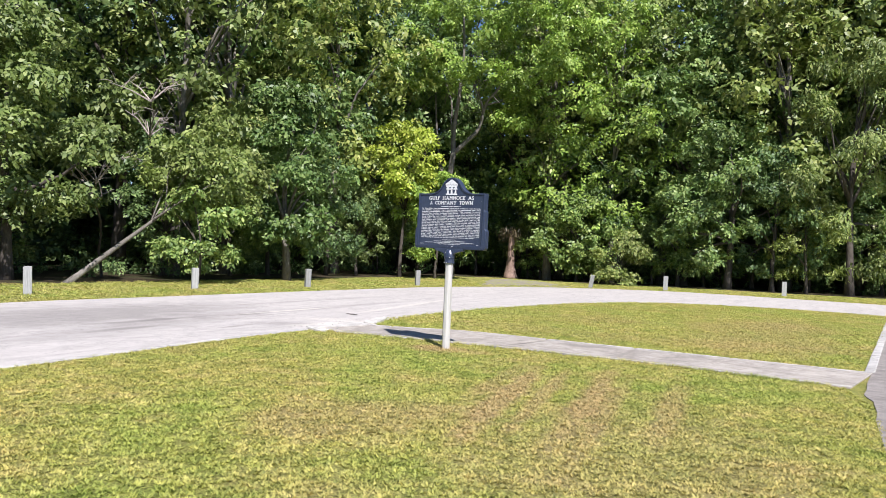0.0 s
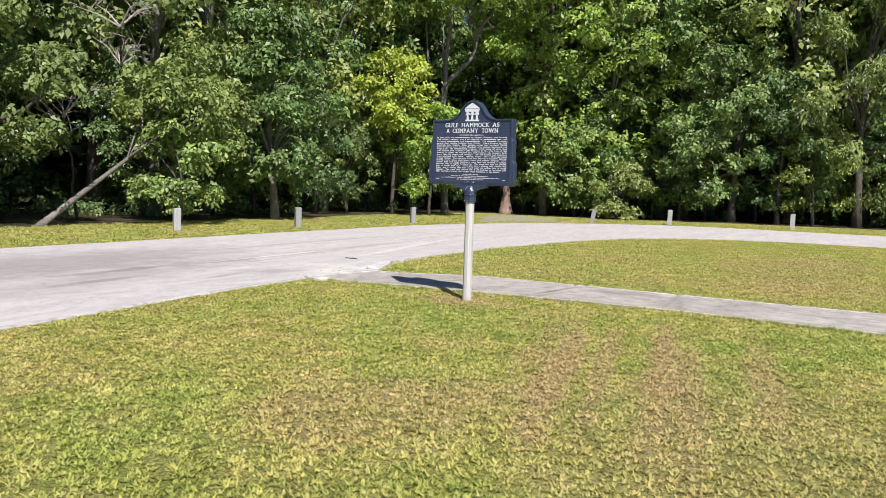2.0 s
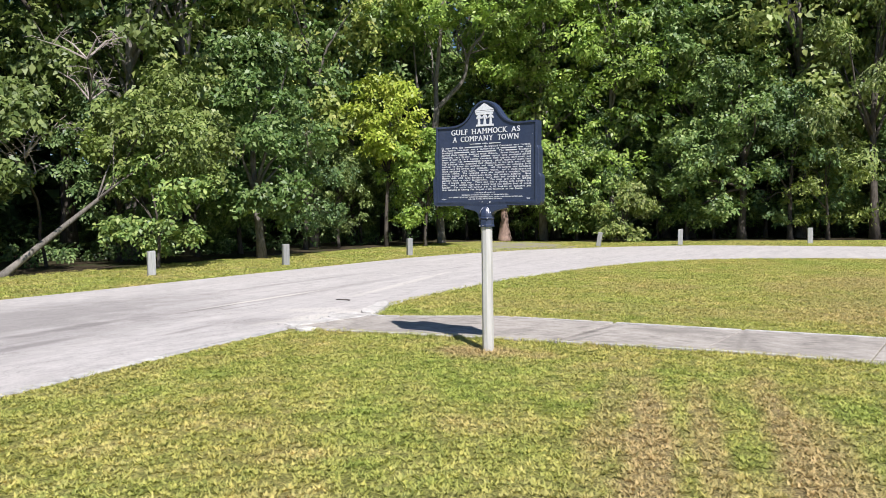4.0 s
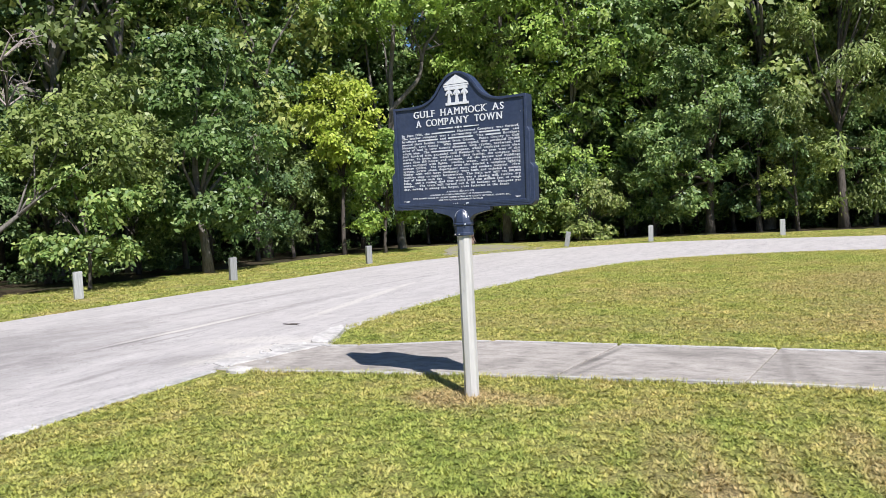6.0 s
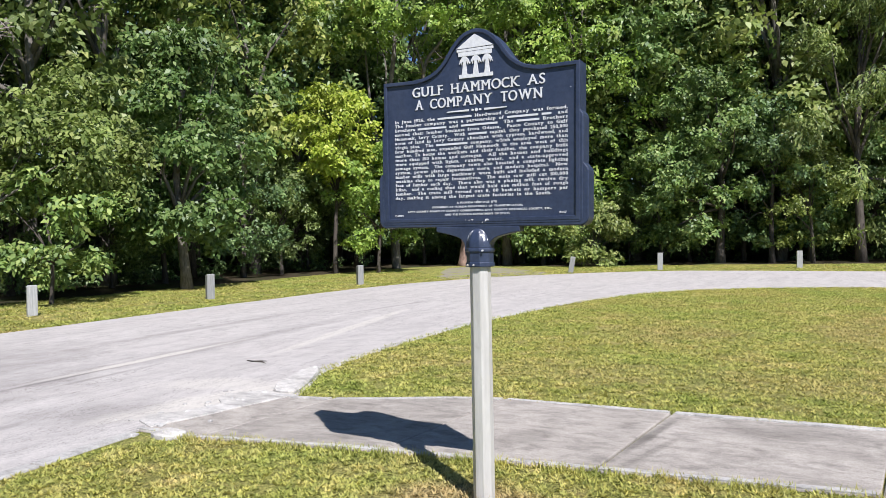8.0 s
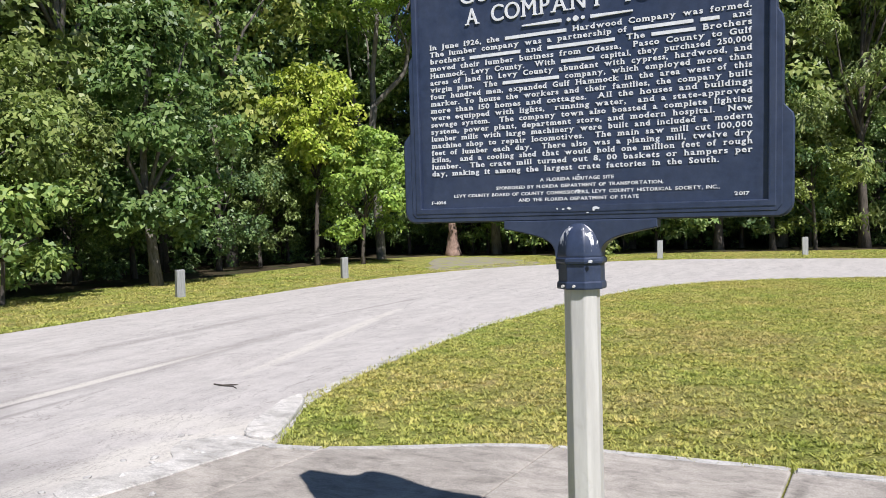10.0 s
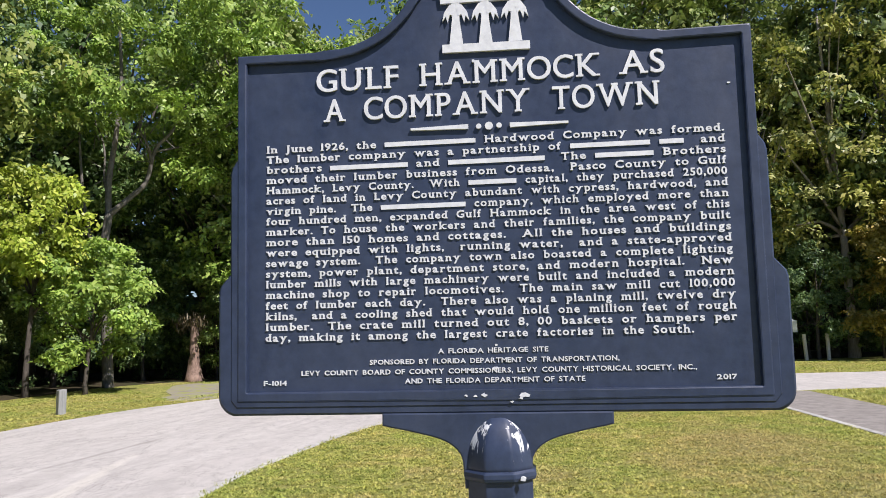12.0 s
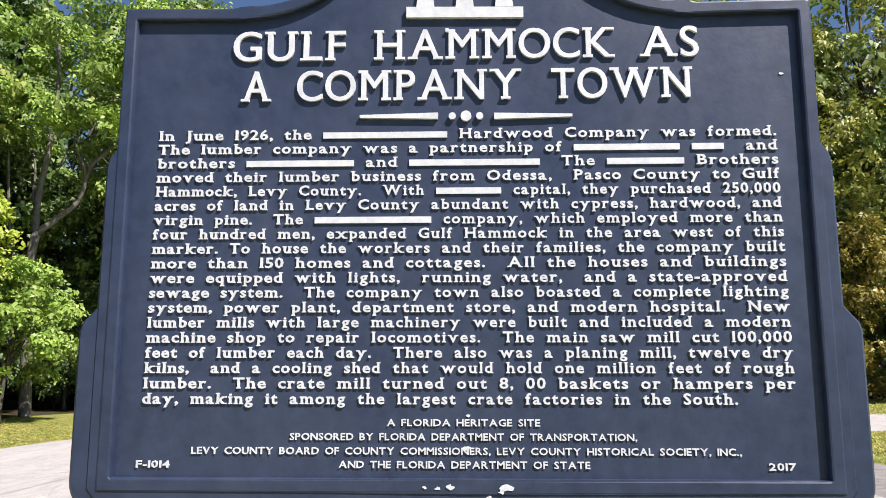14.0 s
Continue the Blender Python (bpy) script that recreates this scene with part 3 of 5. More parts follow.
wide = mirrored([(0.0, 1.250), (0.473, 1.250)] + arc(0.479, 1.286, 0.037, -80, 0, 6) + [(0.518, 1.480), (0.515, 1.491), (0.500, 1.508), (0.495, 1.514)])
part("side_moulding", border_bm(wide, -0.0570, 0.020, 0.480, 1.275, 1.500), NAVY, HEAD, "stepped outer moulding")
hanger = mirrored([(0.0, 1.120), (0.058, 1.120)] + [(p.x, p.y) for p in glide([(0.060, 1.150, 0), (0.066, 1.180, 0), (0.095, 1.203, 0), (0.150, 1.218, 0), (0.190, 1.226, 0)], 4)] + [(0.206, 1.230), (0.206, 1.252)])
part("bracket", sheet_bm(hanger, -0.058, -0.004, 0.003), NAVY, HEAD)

def eight_sided_bm(profile, bevel=0.0):
    """An upright eight-sided body from (half width over the flats, height) pairs, a flat to the front."""
    bm = bmesh.new()
    grow = 1 / math.cos(radians(22.5))
    rings = [[bm.verts.new((r * grow * math.cos(radians(22.5 + 45 * k)), r * grow * math.sin(radians(22.5 + 45 * k)), z)) for k in range(8)] for r, z in profile]
    for a, b in zip(rings, rings[1:]):
        for k in range(8):
            bm.faces.new((a[k], a[(k + 1) % 8], b[(k + 1) % 8], b[k]))
    bm.faces.new(rings[0][::-1])
    bm.faces.new(rings[-1])
    if bevel:
        bmesh.ops.bevel(bm, geom=[e for e in bm.edges if abs(e.verts[0].co.z - e.verts[1].co.z) > 0.002], offset=bevel, segments=2, affect="EDGES", profile=0.5)
    return bm


dome = [(0.0585, 1.149)] + [(0.0585 * math.cos(radians(a)) ** 0.8, 1.160 + 0.088 * math.sin(radians(a))) for a in (0, 12, 24, 36, 47, 57, 66, 74, 81, 87)]
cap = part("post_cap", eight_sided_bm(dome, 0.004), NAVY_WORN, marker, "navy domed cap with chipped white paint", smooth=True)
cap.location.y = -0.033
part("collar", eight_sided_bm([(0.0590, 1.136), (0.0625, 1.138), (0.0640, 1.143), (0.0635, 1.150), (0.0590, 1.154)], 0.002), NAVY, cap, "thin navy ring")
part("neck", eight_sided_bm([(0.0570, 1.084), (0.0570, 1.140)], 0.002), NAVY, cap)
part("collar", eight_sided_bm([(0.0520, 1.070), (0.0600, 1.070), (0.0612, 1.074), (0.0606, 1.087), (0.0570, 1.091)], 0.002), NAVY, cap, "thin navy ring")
part("paint_chip", sheet_bm([(0.036, 1.141), (0.044, 1.140), (0.046, 1.145), (0.041, 1.148), (0.037, 1.146)], -0.066, -0.058), WHITE, cap, "fleck of chipped white paint")
for x in (-0.034, -0.004):
    bm = bmesh.new()
    bmesh.ops.create_cone(bm, cap_ends=True, segments=10, radius1=0.0045, radius2=0.0036, depth=0.008, matrix=Matrix.Translation((x, -0.0625, 1.079)) @ Matrix.Rotation(radians(90), 4, "X"))
    part("bolt", bm, POST, cap, "small bare metal bolt")

bm = eight_sided_bm([(0.0453, -0.05), (0.0453, 0.02), (0.0443, 1.078)], 0.004)
part("post", bm, POST, marker, "pale eight-sided metal post, dulled").location.y = -0.033

# -- lettering: raised white words, one mesh a line --
FACE = -0.050
GLYPHS = {}
FEET = {  # where a letter's strokes end in a slab foot: part of its width, and height (b: base, x: small letters' top, c: capitals' top, d: below the line)
    "A": "0b 1b", "C": "", "F": "0b 0c", "G": "", "H": "0b 0c 1b 1c", "I": ".5b .5c", "J": "1c", "K": "0b 0c 1b 1c", "L": "0b 0c", "M": "0b 0c 1b 1c", "N": "0b 0c 1c", "P": "0b 0c", "T": ".5b",
    "U": "0c 1c", "W": "0c .5c 1c", "Y": ".5b 0c 1c", "B": "0b 0c", "D": "0b 0c", "R": "0b 0c 1b", "E": "0b 0c",
    "a": "1b", "b": "0c", "d": "1b 1c", "f": ".35b", "h": "0b 0c 1b", "i": ".5b .3x", "k": "0b 0c 1b 1x", "l": ".5b .3c", "m": "0b .5b 1b 0x", "n": "0b 1b 0x", "p": "0x 0d", "q": "1x 1d", "r": "0b 0x",
    "u": "0x 1x 1b", "v": "0x 1x", "w": "0x 1x", "x": "0x 1x 0b 1b", "y": "0x 1x", "j": ".3x", "1": ".6b",
}


def make_glyphs(wanted):
    """Shapes of single letters, in letter units, with their slab feet."""
    made = []
    for ch, heavy in wanted:
        data = bpy.data.curves.new("letter", "FONT")
        data.body, data.resolution_u, data.extrude, data.offset = ch, 5 if heavy == 0.0 else 2, 0.08, heavy
        made.append(((ch, heavy), new("letter", data)))
    bpy.context.view_layer.update()
    deps = bpy.context.evaluated_depsgraph_get()
    for k, ob in made:
        me = bpy.data.meshes.new_from_object(ob.evaluated_get(deps))
        co = np.zeros(len(me.vertices) * 3, dtype=np.float32)
        me.vertices.foreach_get("co", co)
        co = co.reshape(-1, 3)
        co[:, 0] -= co[:, 0].min()
        GLYPHS[k] = (co, [tuple(p.vertices) for p in me.polygons])
        data = ob.data
        bpy.data.objects.remove(ob)
        bpy.data.curves.remove(data)
        bpy.data.meshes.remove(me)


def block(x0, x1, z0, z1):
    co = np.array([(x, z, y) for x in (x0, x1) for z in (z0, z1) for y in (-0.079, 0.079)], dtype=np.float32)
    return co, [(0, 1, 3, 2), (4, 6, 7, 5), (0, 4, 5, 1), (2, 3, 7, 6), (0, 2, 6, 4), (1, 5, 7, 3)]


def add_feet(wanted, reach, thick):
    x_top, low = float(GLYPHS[("x", 0.0)][0][:, 1].max()), float(GLYPHS[("p", 0.0)][0][:, 1].min())
    for ch, heavy in wanted:
        co, faces = GLYPHS[(ch, heavy)]
        w = float(co[:, 0].max())
        stem = 0.06 + 2 * heavy
        for foot in FEET.get(ch, "").split():
            at, side = float(foot[:-1]), foot[-1]
            x = stem * 0.5 + (w - stem) * at
            z = {"b": 0.0, "x": x_top - thick, "c": CAP - thick, "d": low}[side] - (heavy if side in "bd" else -heavy)
            bc, bf = block(x - reach, x + reach, z, z + thick)
            faces = faces + [tuple(len(co) + i for i in f) for f in bf]
            co = np.concatenate([co, bc])
        GLYPHS[(ch, heavy)] = (co, faces)


def word_shape(word, heavy, spacing):
    """One word, or a plain bar for a run of # marks: points, faces and width in letter units."""
    if set(word) <= {"#"}:
        w = 0.60 * len(word)
        return (*block(0, w, 0.04, 0.48), w)
    verts, faces, x = [], [], 0.0
    for ch in word:
        co, fs = GLYPHS[(ch, heavy)]
        first = sum(len(v) for v in verts)
        left = float(co[:, 0].min())
        verts.append(co + np.array((x - left, 0, 0), dtype=np.float32))
        faces += [tuple(first + i for i in f) for f in fs]
        x += float(co[:, 0].max()) - left + spacing
    return np.concatenate(verts), faces, x - spacing


def letters_mesh(name, pieces, base, scale, depth):
    """pieces: (points, faces, x, x scale)."""
    verts, faces = [], []
    for co, fs, x, sx in pieces:
        first = len(verts)
        verts += [(x + p[0] * sx, FACE - depth * (0.5 + p[2] / 0.16), base + p[1] * scale) for p in co.tolist()]
        faces += [tuple(first + i for i in f) for f in fs]
    data = bpy.data.meshes.new(name)
    data.from_pydata(verts, [], faces)
    return link_mesh(name, data, WHITE, panel)


def inscription(text, x0, x1, base, cap_height, heavy, gap, spacing, depth):
    """One justified line of raised letters; a double blank widens a gap."""
    scale = cap_height / CAP
    shapes, gaps, extra = [], [], 0.0
    for tok in text.split(" "):
        if tok == "":
            extra += 0.8
            continue
        shapes.append(word_shape(tok, heavy, spacing))
        gaps.append(1.0 + extra if len(gaps) else 0.0)
        extra = 0.0
    natural = sum(s[2] for s in shapes) * scale
    squeeze = max(1.0, min(1.5, (x1 - x0 - gap * sum(gaps)) / natural))
    unit = (x1 - x0 - natural * squeeze) / sum(gaps) if sum(gaps) else 0.0
    pieces, x = [], x0
    for (co, fs, w), g in zip(shapes, gaps):
        x += unit * g
        pieces.append((co, fs, x, scale * squeeze))
        x += w * scale * squeeze
    return tagged(letters_mesh("inscription", pieces, base, scale, depth), kind="stuff")


BODY = [
    "In June 1926, the ############ Hardwood Company was formed.",
    "The lumber company was a partnership of ########## ###  and",
    "brothers ########## and ############  The ####### Brothers",
    "moved their lumber business from Odessa,  Pasco County to Gulf",
    "Hammock, Levy County.  With ####### capital, they purchased 250,000",
    "acres of land in Levy County abundant with cypress, hardwood, and",
    "virgin pine.  The ############ company, which employed more than",
    "four hundred men, expanded Gulf Hammock in the area west of this",
    "marker. To house the workers and their families, the company built",
    "more than 150 homes and cottages.  All the houses and buildings",
    "were equipped with lights,  running water,  and a state-approved",
    "sewage system.  The company town also boasted a complete lighting",
    "system, power plant, department store, and modern hospital.  New",
    "lumber mills with large machinery were built and included a modern",
    "machine shop to repair locomotives.  The main saw mill cut 100,000",
    "feet of lumber each day.  There also was a planing mill, twelve dry",
    "kilns,  and a cooling shed that would hold one million feet of rough",
    "lumber.  The crate mill turned out 8, 00 baskets or hampers per",
    "day, making it among the largest crate factories in the South.",
]
SMALL = [("A FLORIDA HERITAGE SITE", -0.102, 0.097, 1.3575), ("SPONSORED BY FLORIDA DEPARTMENT OF TRANSPORTATION,", -0.229, 0.221, 1.3395),
         ("LEVY COUNTY BOARD OF COUNTY COMMISSIONERS, LEVY COUNTY HISTORICAL SOCIETY, INC.,", -0.358, 0.353, 1.3215), ("AND THE FLORIDA DEPARTMENT OF STATE", -0.164, 0.160, 1.3045),
         ("F-1014", -0.430, -0.377, 1.3040), ("2017", 0.386, 0.420, 1.3035)]
TITLE = [("GULF", -0.327, -0.168, 1.862), ("HAMMOCK", -0.126, 0.211, 1.862), ("AS", 0.247, 0.328, 1.862),
         ("A", -0.313, -0.272, 1.802), ("COMPANY", -0.234, 0.080, 1.802), ("TOWN", 0.123, 0.317, 1.802)]
fine = {(ch, 0.022) for line in BODY for ch in line if ch not in " #"}
small = {(ch, 0.018) for line, *_ in SMALL for ch in line if ch != " "}
large = {(ch, 0.0) for line, *_ in TITLE for ch in line}
make_glyphs(sorted(fine | small | large | {("H", 0.0), ("x", 0.0), ("p", 0.0)}))
CAP = float(GLYPHS[("H", 0.0)][0][:, 1].max())
add_feet(sorted(fine), 0.115, 0.075)
add_feet(sorted(large), 0.105, 0.055)
for i, line in enumerate(BODY):
    inscription(line, -0.427, 0.427 if i < 18 else 0.352, 1.7465 - 0.02005 * i, 0.0135, 0.022, 0.0165, 0.10, 0.0024)
for line, x0, x1, base in SMALL:
    inscription(line, x0, x1, base, 0.0085, 0.018, 0.008, 0.09, 0.0018)
for word, x0, x1, base in TITLE:
    co, fs, width = word_shape(word, 0.0, 0.09)
    sx, x = (x1 - x0) / width, x0
    for ch in word:
        co, fs = GLYPHS[(ch, 0.0)]
        left = float(co[:, 0].min())
        flat = co - np.array((left, 0, 0), dtype=np.float32)
        letters_mesh("letter", [(flat, fs, x - 0.0007, sx), (flat * np.array((1, 1, 0.94), dtype=np.float32), fs, x + 0.0007, sx)], base, 0.044 / CAP, 0.0042)
        x += (float(co[:, 0].max()) - left + 0.09) * sx


def rule_bm(x0, x1, z, thick0, thick1):
    return sheet_bm([(x0, z - thick0 / 2), (x1, z - thick1 / 2), (x1, z + thick1 / 2), (x0, z + thick0 / 2)], FACE - 0.005, FACE + 0.002)


part("rule", rule_bm(-0.145, -0.036, 1.778, 0.004, 0.009), WHITE, panel)
part("rule", rule_bm(0.042, 0.150, 1.777, 0.009, 0.004), WHITE, panel)
for x, r in ((-0.016, 0.005), (0.003, 0.0075), (0.022, 0.005)):
    part("dot", sheet_bm(arc(x, 1.7775, r, 0, 345, 15), FACE - 0.005, FACE + 0.002), WHITE, panel)

# -- emblem: three palms under a gable --
emblem = [sheet_bm([(-0.081, 1.924), (0.085, 1.922), (0.085, 1.938), (-0.081, 1.940)], FACE - 0.006, FACE + 0.002),
          sheet_bm([(-0.092, 2.043), (0.088, 2.043), (0.088, 2.054), (-0.092, 2.054)], FACE - 0.006, FACE + 0.002),
          sheet_bm([(-0.094, 2.058), (0.090, 2.058), (-0.002, 2.118)], FACE - 0.006, FACE + 0.002),
          sheet_bm([(-0.083, 2.022), (0.080, 2.022), (0.082, 2.041), (-0.085, 2.041)], FACE - 0.006, FACE + 0.002)]
for e, (nm, lab) in zip(emblem, (("emblem_base", ""), ("emblem_lintel", ""), ("emblem_gable", ""), ("emblem_lintel", ""))):
    part(nm, e, WHITE, panel, lab)
for x in (-0.054, 0.002, 0.058):
    trunk = [(x - 0.013, 1.939), (x + 0.013, 1.939), (x + 0.007, 1.990), (x + 0.008, 2.024), (x - 0.008, 2.024), (x - 0.007, 1.990)]
    part("emblem_palm", sheet_bm(trunk, FACE - 0.0055, FACE + 0.002), WHITE, panel)
    for s in (-1, 1):
        frond = [(x, 2.022), (x + s * 0.012, 2.018), (x + s * 0.022, 2.004), (x + s * 0.026, 1.986), (x + s * 0.019, 1.996), (x + s * 0.016, 1.984), (x + s * 0.011, 1.999), (x + s * 0.004, 1.996)]
        part("emblem_frond", sheet_bm(frond, FACE - 0.0058, FACE + 0.002), WHITE, panel)


def splash(cx, cz, r, seed, y):
    """A thin ragged fleck of bare white."""
    rnd = random.Random(seed)
    pts = [(cx + r * rnd.uniform(0.35, 1.0) * math.cos(2 * math.pi * k / 9), cz + 0.6 * r * rnd.uniform(0.35, 1.0) * math.sin(2 * math.pi * k / 9)) for k in range(9)]
    return sheet_bm(pts, y - 0.0012, y + 0.001)


for i, (x, z, r) in enumerate(((0.052, 1.2825, 0.011), (0.046, 1.277, 0.006), (-0.020, 1.283, 0.007), (-0.035, 1.281, 0.005), (-0.052, 1.282, 0.004), (0.030, 1.270, 0.004))):
    part("paint_chip", splash(x, z, r, i, -0.0605), WHITE, HEAD, "fleck of chipped white paint")
for i, (x, z, r) in enumerate(((0.440, 1.835, 0.004), (0.004, 1.37, 0.005), (0.002, 1.33, 0.006), (-0.024, 1.908, 0.004), (0.058, 1.952, 0.003))):
    part("paint_chip", splash(x, z, r, 20 + i, FACE), WHITE, HEAD, "fleck of chipped white paint")


# ---- broken concrete crumbs by the kerb gap ----
rubble_rnd = random.Random(9)
bm = bmesh.new()
for _ in range(34):
    t = rubble_rnd.random()
    x, y, r = -2.62 + 0.14 * rubble_rnd.gauss(0, 1), 0.25 + 1.4 * t, rubble_rnd.uniform(0.008, 0.03)
    made = bmesh.ops.create_icosphere(bm, subdivisions=1, radius=r, matrix=Matrix.Translation((x, y, 0.012 + fall(x) + r * 0.15)) @ Matrix.Diagonal((rubble_rnd.uniform(0.8, 1.8), rubble_rnd.uniform(0.8, 1.6), 0.6, 1)))
    for v in made["verts"]:
        v.co += 0.25 * r * noise.noise_vector(v.co * 60)
tagged(part("concrete_crumbs", bm, KERB), "pale crumbs of broken concrete by the kerb", "rubble", kind="stuff")

# ---- a fallen stick on the road ----
bm = bmesh.new()
tube(bm, [Vector((-3.79, 2.52, 0.018)), Vector((-3.68, 2.49, 0.021)), Vector((-3.57, 2.50, 0.017)), Vector((-3.49, 2.45, 0.016))], [0.006, 0.007, 0.005, 0.003], 6)
tube(bm, [Vector((-3.66, 2.49, 0.024)), Vector((-3.61, 2.54, 0.020)), Vector((-3.57, 2.56, 0.017))], [0.006, 0.005, 0.003], 5)
for v in bm.verts:
    v.co.z += fall(v.co.x)
tagged(part("stick", bm, BARK), "thin dark fallen stick lying on the pale road", "stick")

# ---- bollards along the far verge ----
def bollard(m, height, wide, deep):
    b = holder("bollard", m)
    bm = box_bm(-wide / 2, wide / 2, -deep / 2, deep / 2, -0.12, height, 0.008)
    for v in bm.verts:
        if v.co.z > height - 0.03:
            v.co.z += 0.02 * v.co.x / wide
    part("post", bm, WOOD, b)
    part("top", box_bm(-wide / 2 + 0.012, wide / 2 - 0.012, -deep / 2 + 0.012, deep / 2 - 0.012, height - 0.004, height + 0.006, 0.003), WOOD, b)
    return b


for x, y, h, lean, turn in ((-11.1, 0.6, 0.60, -4, 60), (-11.45, 5.2, 0.56, 0, 64), (-11.0, 9.1, 0.56, 1, 62), (-10.3, 14.1, 0.55, 0, 55), (-6.2, 20.6, 0.53, 10, 20), (-3.5, 21.85, 0.58, 1, 12), (0.65, 23.6, 0.56, 0, 8), (4.6, 24.9, 0.56, 0, 4)):
    b = bollard(pose(x, y, fall(x), 0, lean, 0) @ pose(0, 0, 0, 0, 0, turn), h, 0.17, 0.15)
    tagged(b, "leaning weathered grey timber bollard in the grass" if lean > 5 else "weathered grey timber bollard in the grass verge", "bollard", "bollards along the verge")


def verge_post(x, y, height, lean):
    p = holder("marker_post", pose(x, y, 0, 0, lean, 12))
    part("stake", box_bm(-0.055, 0.055, -0.05, 0.05, -0.1, height, 0.01), PALE_STAKE, p)
    part("cap", box_bm(-0.05, 0.05, -0.045, 0.045, height - 0.005, height + 0.012, 0.004), PALE_STAKE, p)
    return tagged(p, "pale upright wooden post in the far verge", "post", "posts in the far verge")


PALE_STAKE = mat_plain("pale_stake", (0.62, 0.57, 0.49), 0.7)
BOX_WHITE, BOX_DARK = mat_plain("box_white", (0.66, 0.69, 0.68), 0.45), mat_plain("box_dark", (0.06, 0.065, 0.07), 0.6)
for dx, lean in ((-1.23, 4), (-0.72, -4), (0.80, -2), (1.58, 1)):
    verge_post(10.35 + 0.95 * dx, 29.3 - 0.32 * dx, 1.02, lean)
box = holder("mailbox", pose(10.35, 29.3, 0, 0, 0, -18))
tagged(box, "large white box with a dark end on a pale post", "mailbox")
hood = [(-0.56, 1.12), (0.56, 1.12), (0.56, 1.58), (0.44, 1.60), (0.40, 1.66), (-0.36, 1.66), (-0.40, 1.60), (-0.56, 1.58)]
part("body", sheet_bm(hood, -0.22, 0.22, 0.012), BOX_WHITE, box)
part("end", box_bm(-0.70, -0.555, -0.20, 0.20, 1.14, 1.57, 0.01), BOX_DARK, box, "dark end of the box")
part("latch", box_bm(-0.02, 0.08, -0.245, -0.21, 1.17, 1.24, 0.006), BOX_DARK, box, "small dark latch")
part("post", box_bm(-0.08, 0.06, -0.07, 0.07, -0.1, 1.125, 0.01), PALE_STAKE, box)
part("brace", box_bm(-0.24, -0.15, -0.05, 0.05, -0.1, 0.78, 0.01), BOX_WHITE, box)
part("collar", box_bm(-0.14, 0.12, -0.09, 0.09, 1.04, 1.118, 0.008), BOX_WHITE, box)


# ---- trees ----
def leaf_cloud(rnd, blobs, count, size, droop=0.0, narrow=0.5, per=9):
    """Corner arrays of many folded leaves round the blob centres (x, y, z, rx, rz), set in flat sprays of a few leaves on one twig."""
    b = np.array(blobs)
    vol = (b[:, 3] ** 1.7) * (b[:, 4] ** 0.8)
    sprays = max(1, count // per)
    c = b[rnd.choice(len(b), size=sprays, p=vol / vol.sum())]
    d = rnd.normal(size=(sprays, 3))
    d /= np.linalg.norm(d, axis=1, keepdims=True)
    r = rnd.uniform(0.15, 1.0, sprays) ** 0.5 * (1 + 0.20 * rnd.normal(size=sprays))
    at = c[:, :3] + d * r[:, None] * np.stack([c[:, 3], c[:, 3], c[:, 4]], 1)
    flat = d * 0.55 + rnd.normal(size=(sprays, 3)) * 0.45 + np.array((0.22, -0.18, 0.62))
    flat /= np.linalg.norm(flat, axis=1, keepdims=True)
    twig = d * np.array((1, 1, 0.4)) + rnd.normal(size=(sprays, 3)) * 0.55 + np.array((0, 0, -0.35 - droop))
    twig -= flat * (twig * flat).sum(1, keepdims=True)
    twig /= np.linalg.norm(twig, axis=1, keepdims=True)
    over = np.cross(flat, twig)
    count = sprays * per
    flat, twig, over, at = (np.repeat(v, per, axis=0) for v in (flat, twig, over, at))
    place_on = np.tile(np.arange(per), sprays)
    hand = np.where(place_on % 2 == 0, 1.0, -1.0)[:, None] * (1 if per > 1 else 0)
    step = ((place_on - (per - 1) / 2) / max(1, per))[:, None]
    shrink = (1.0 - 0.5 * np.maximum(0, step))
    ln = size * rnd.uniform(0.7, 1.3, count)[:, None] * shrink
    centre = at + twig * step * size * per * 0.30 + over * hand * ln * 0.42 + rnd.normal(size=(count, 3)) * size * 0.14
    normal = flat + rnd.normal(size=(count, 3)) * 0.30
    normal /= np.linalg.norm(normal, axis=1, keepdims=True)
    way = twig * 0.75 + over * hand * 0.8 + rnd.normal(size=(count, 3)) * 0.28 + np.array((0, 0, -0.22 - 0.4 * droop))
    way -= normal * (way * normal).sum(1, keepdims=True)
    way /= np.linalg.norm(way, axis=1, keepdims=True)
    side = np.cross(normal, way)
    wd = ln * narrow
    lift = normal * wd * rnd.uniform(0.1, 0.35, count)[:, None]
    bow = normal * ln * rnd.uniform(0.0, 0.25, count)[:, None]
    root, tip = centre - way * ln * 0.5, centre + way * ln * 0.5 - bow
    waist = centre - way * ln * 0.06
    return np.stack([root, waist + side * wd * 0.5 + lift, tip, waist - side * wd * 0.5 + lift], 1).reshape(-1, 3)


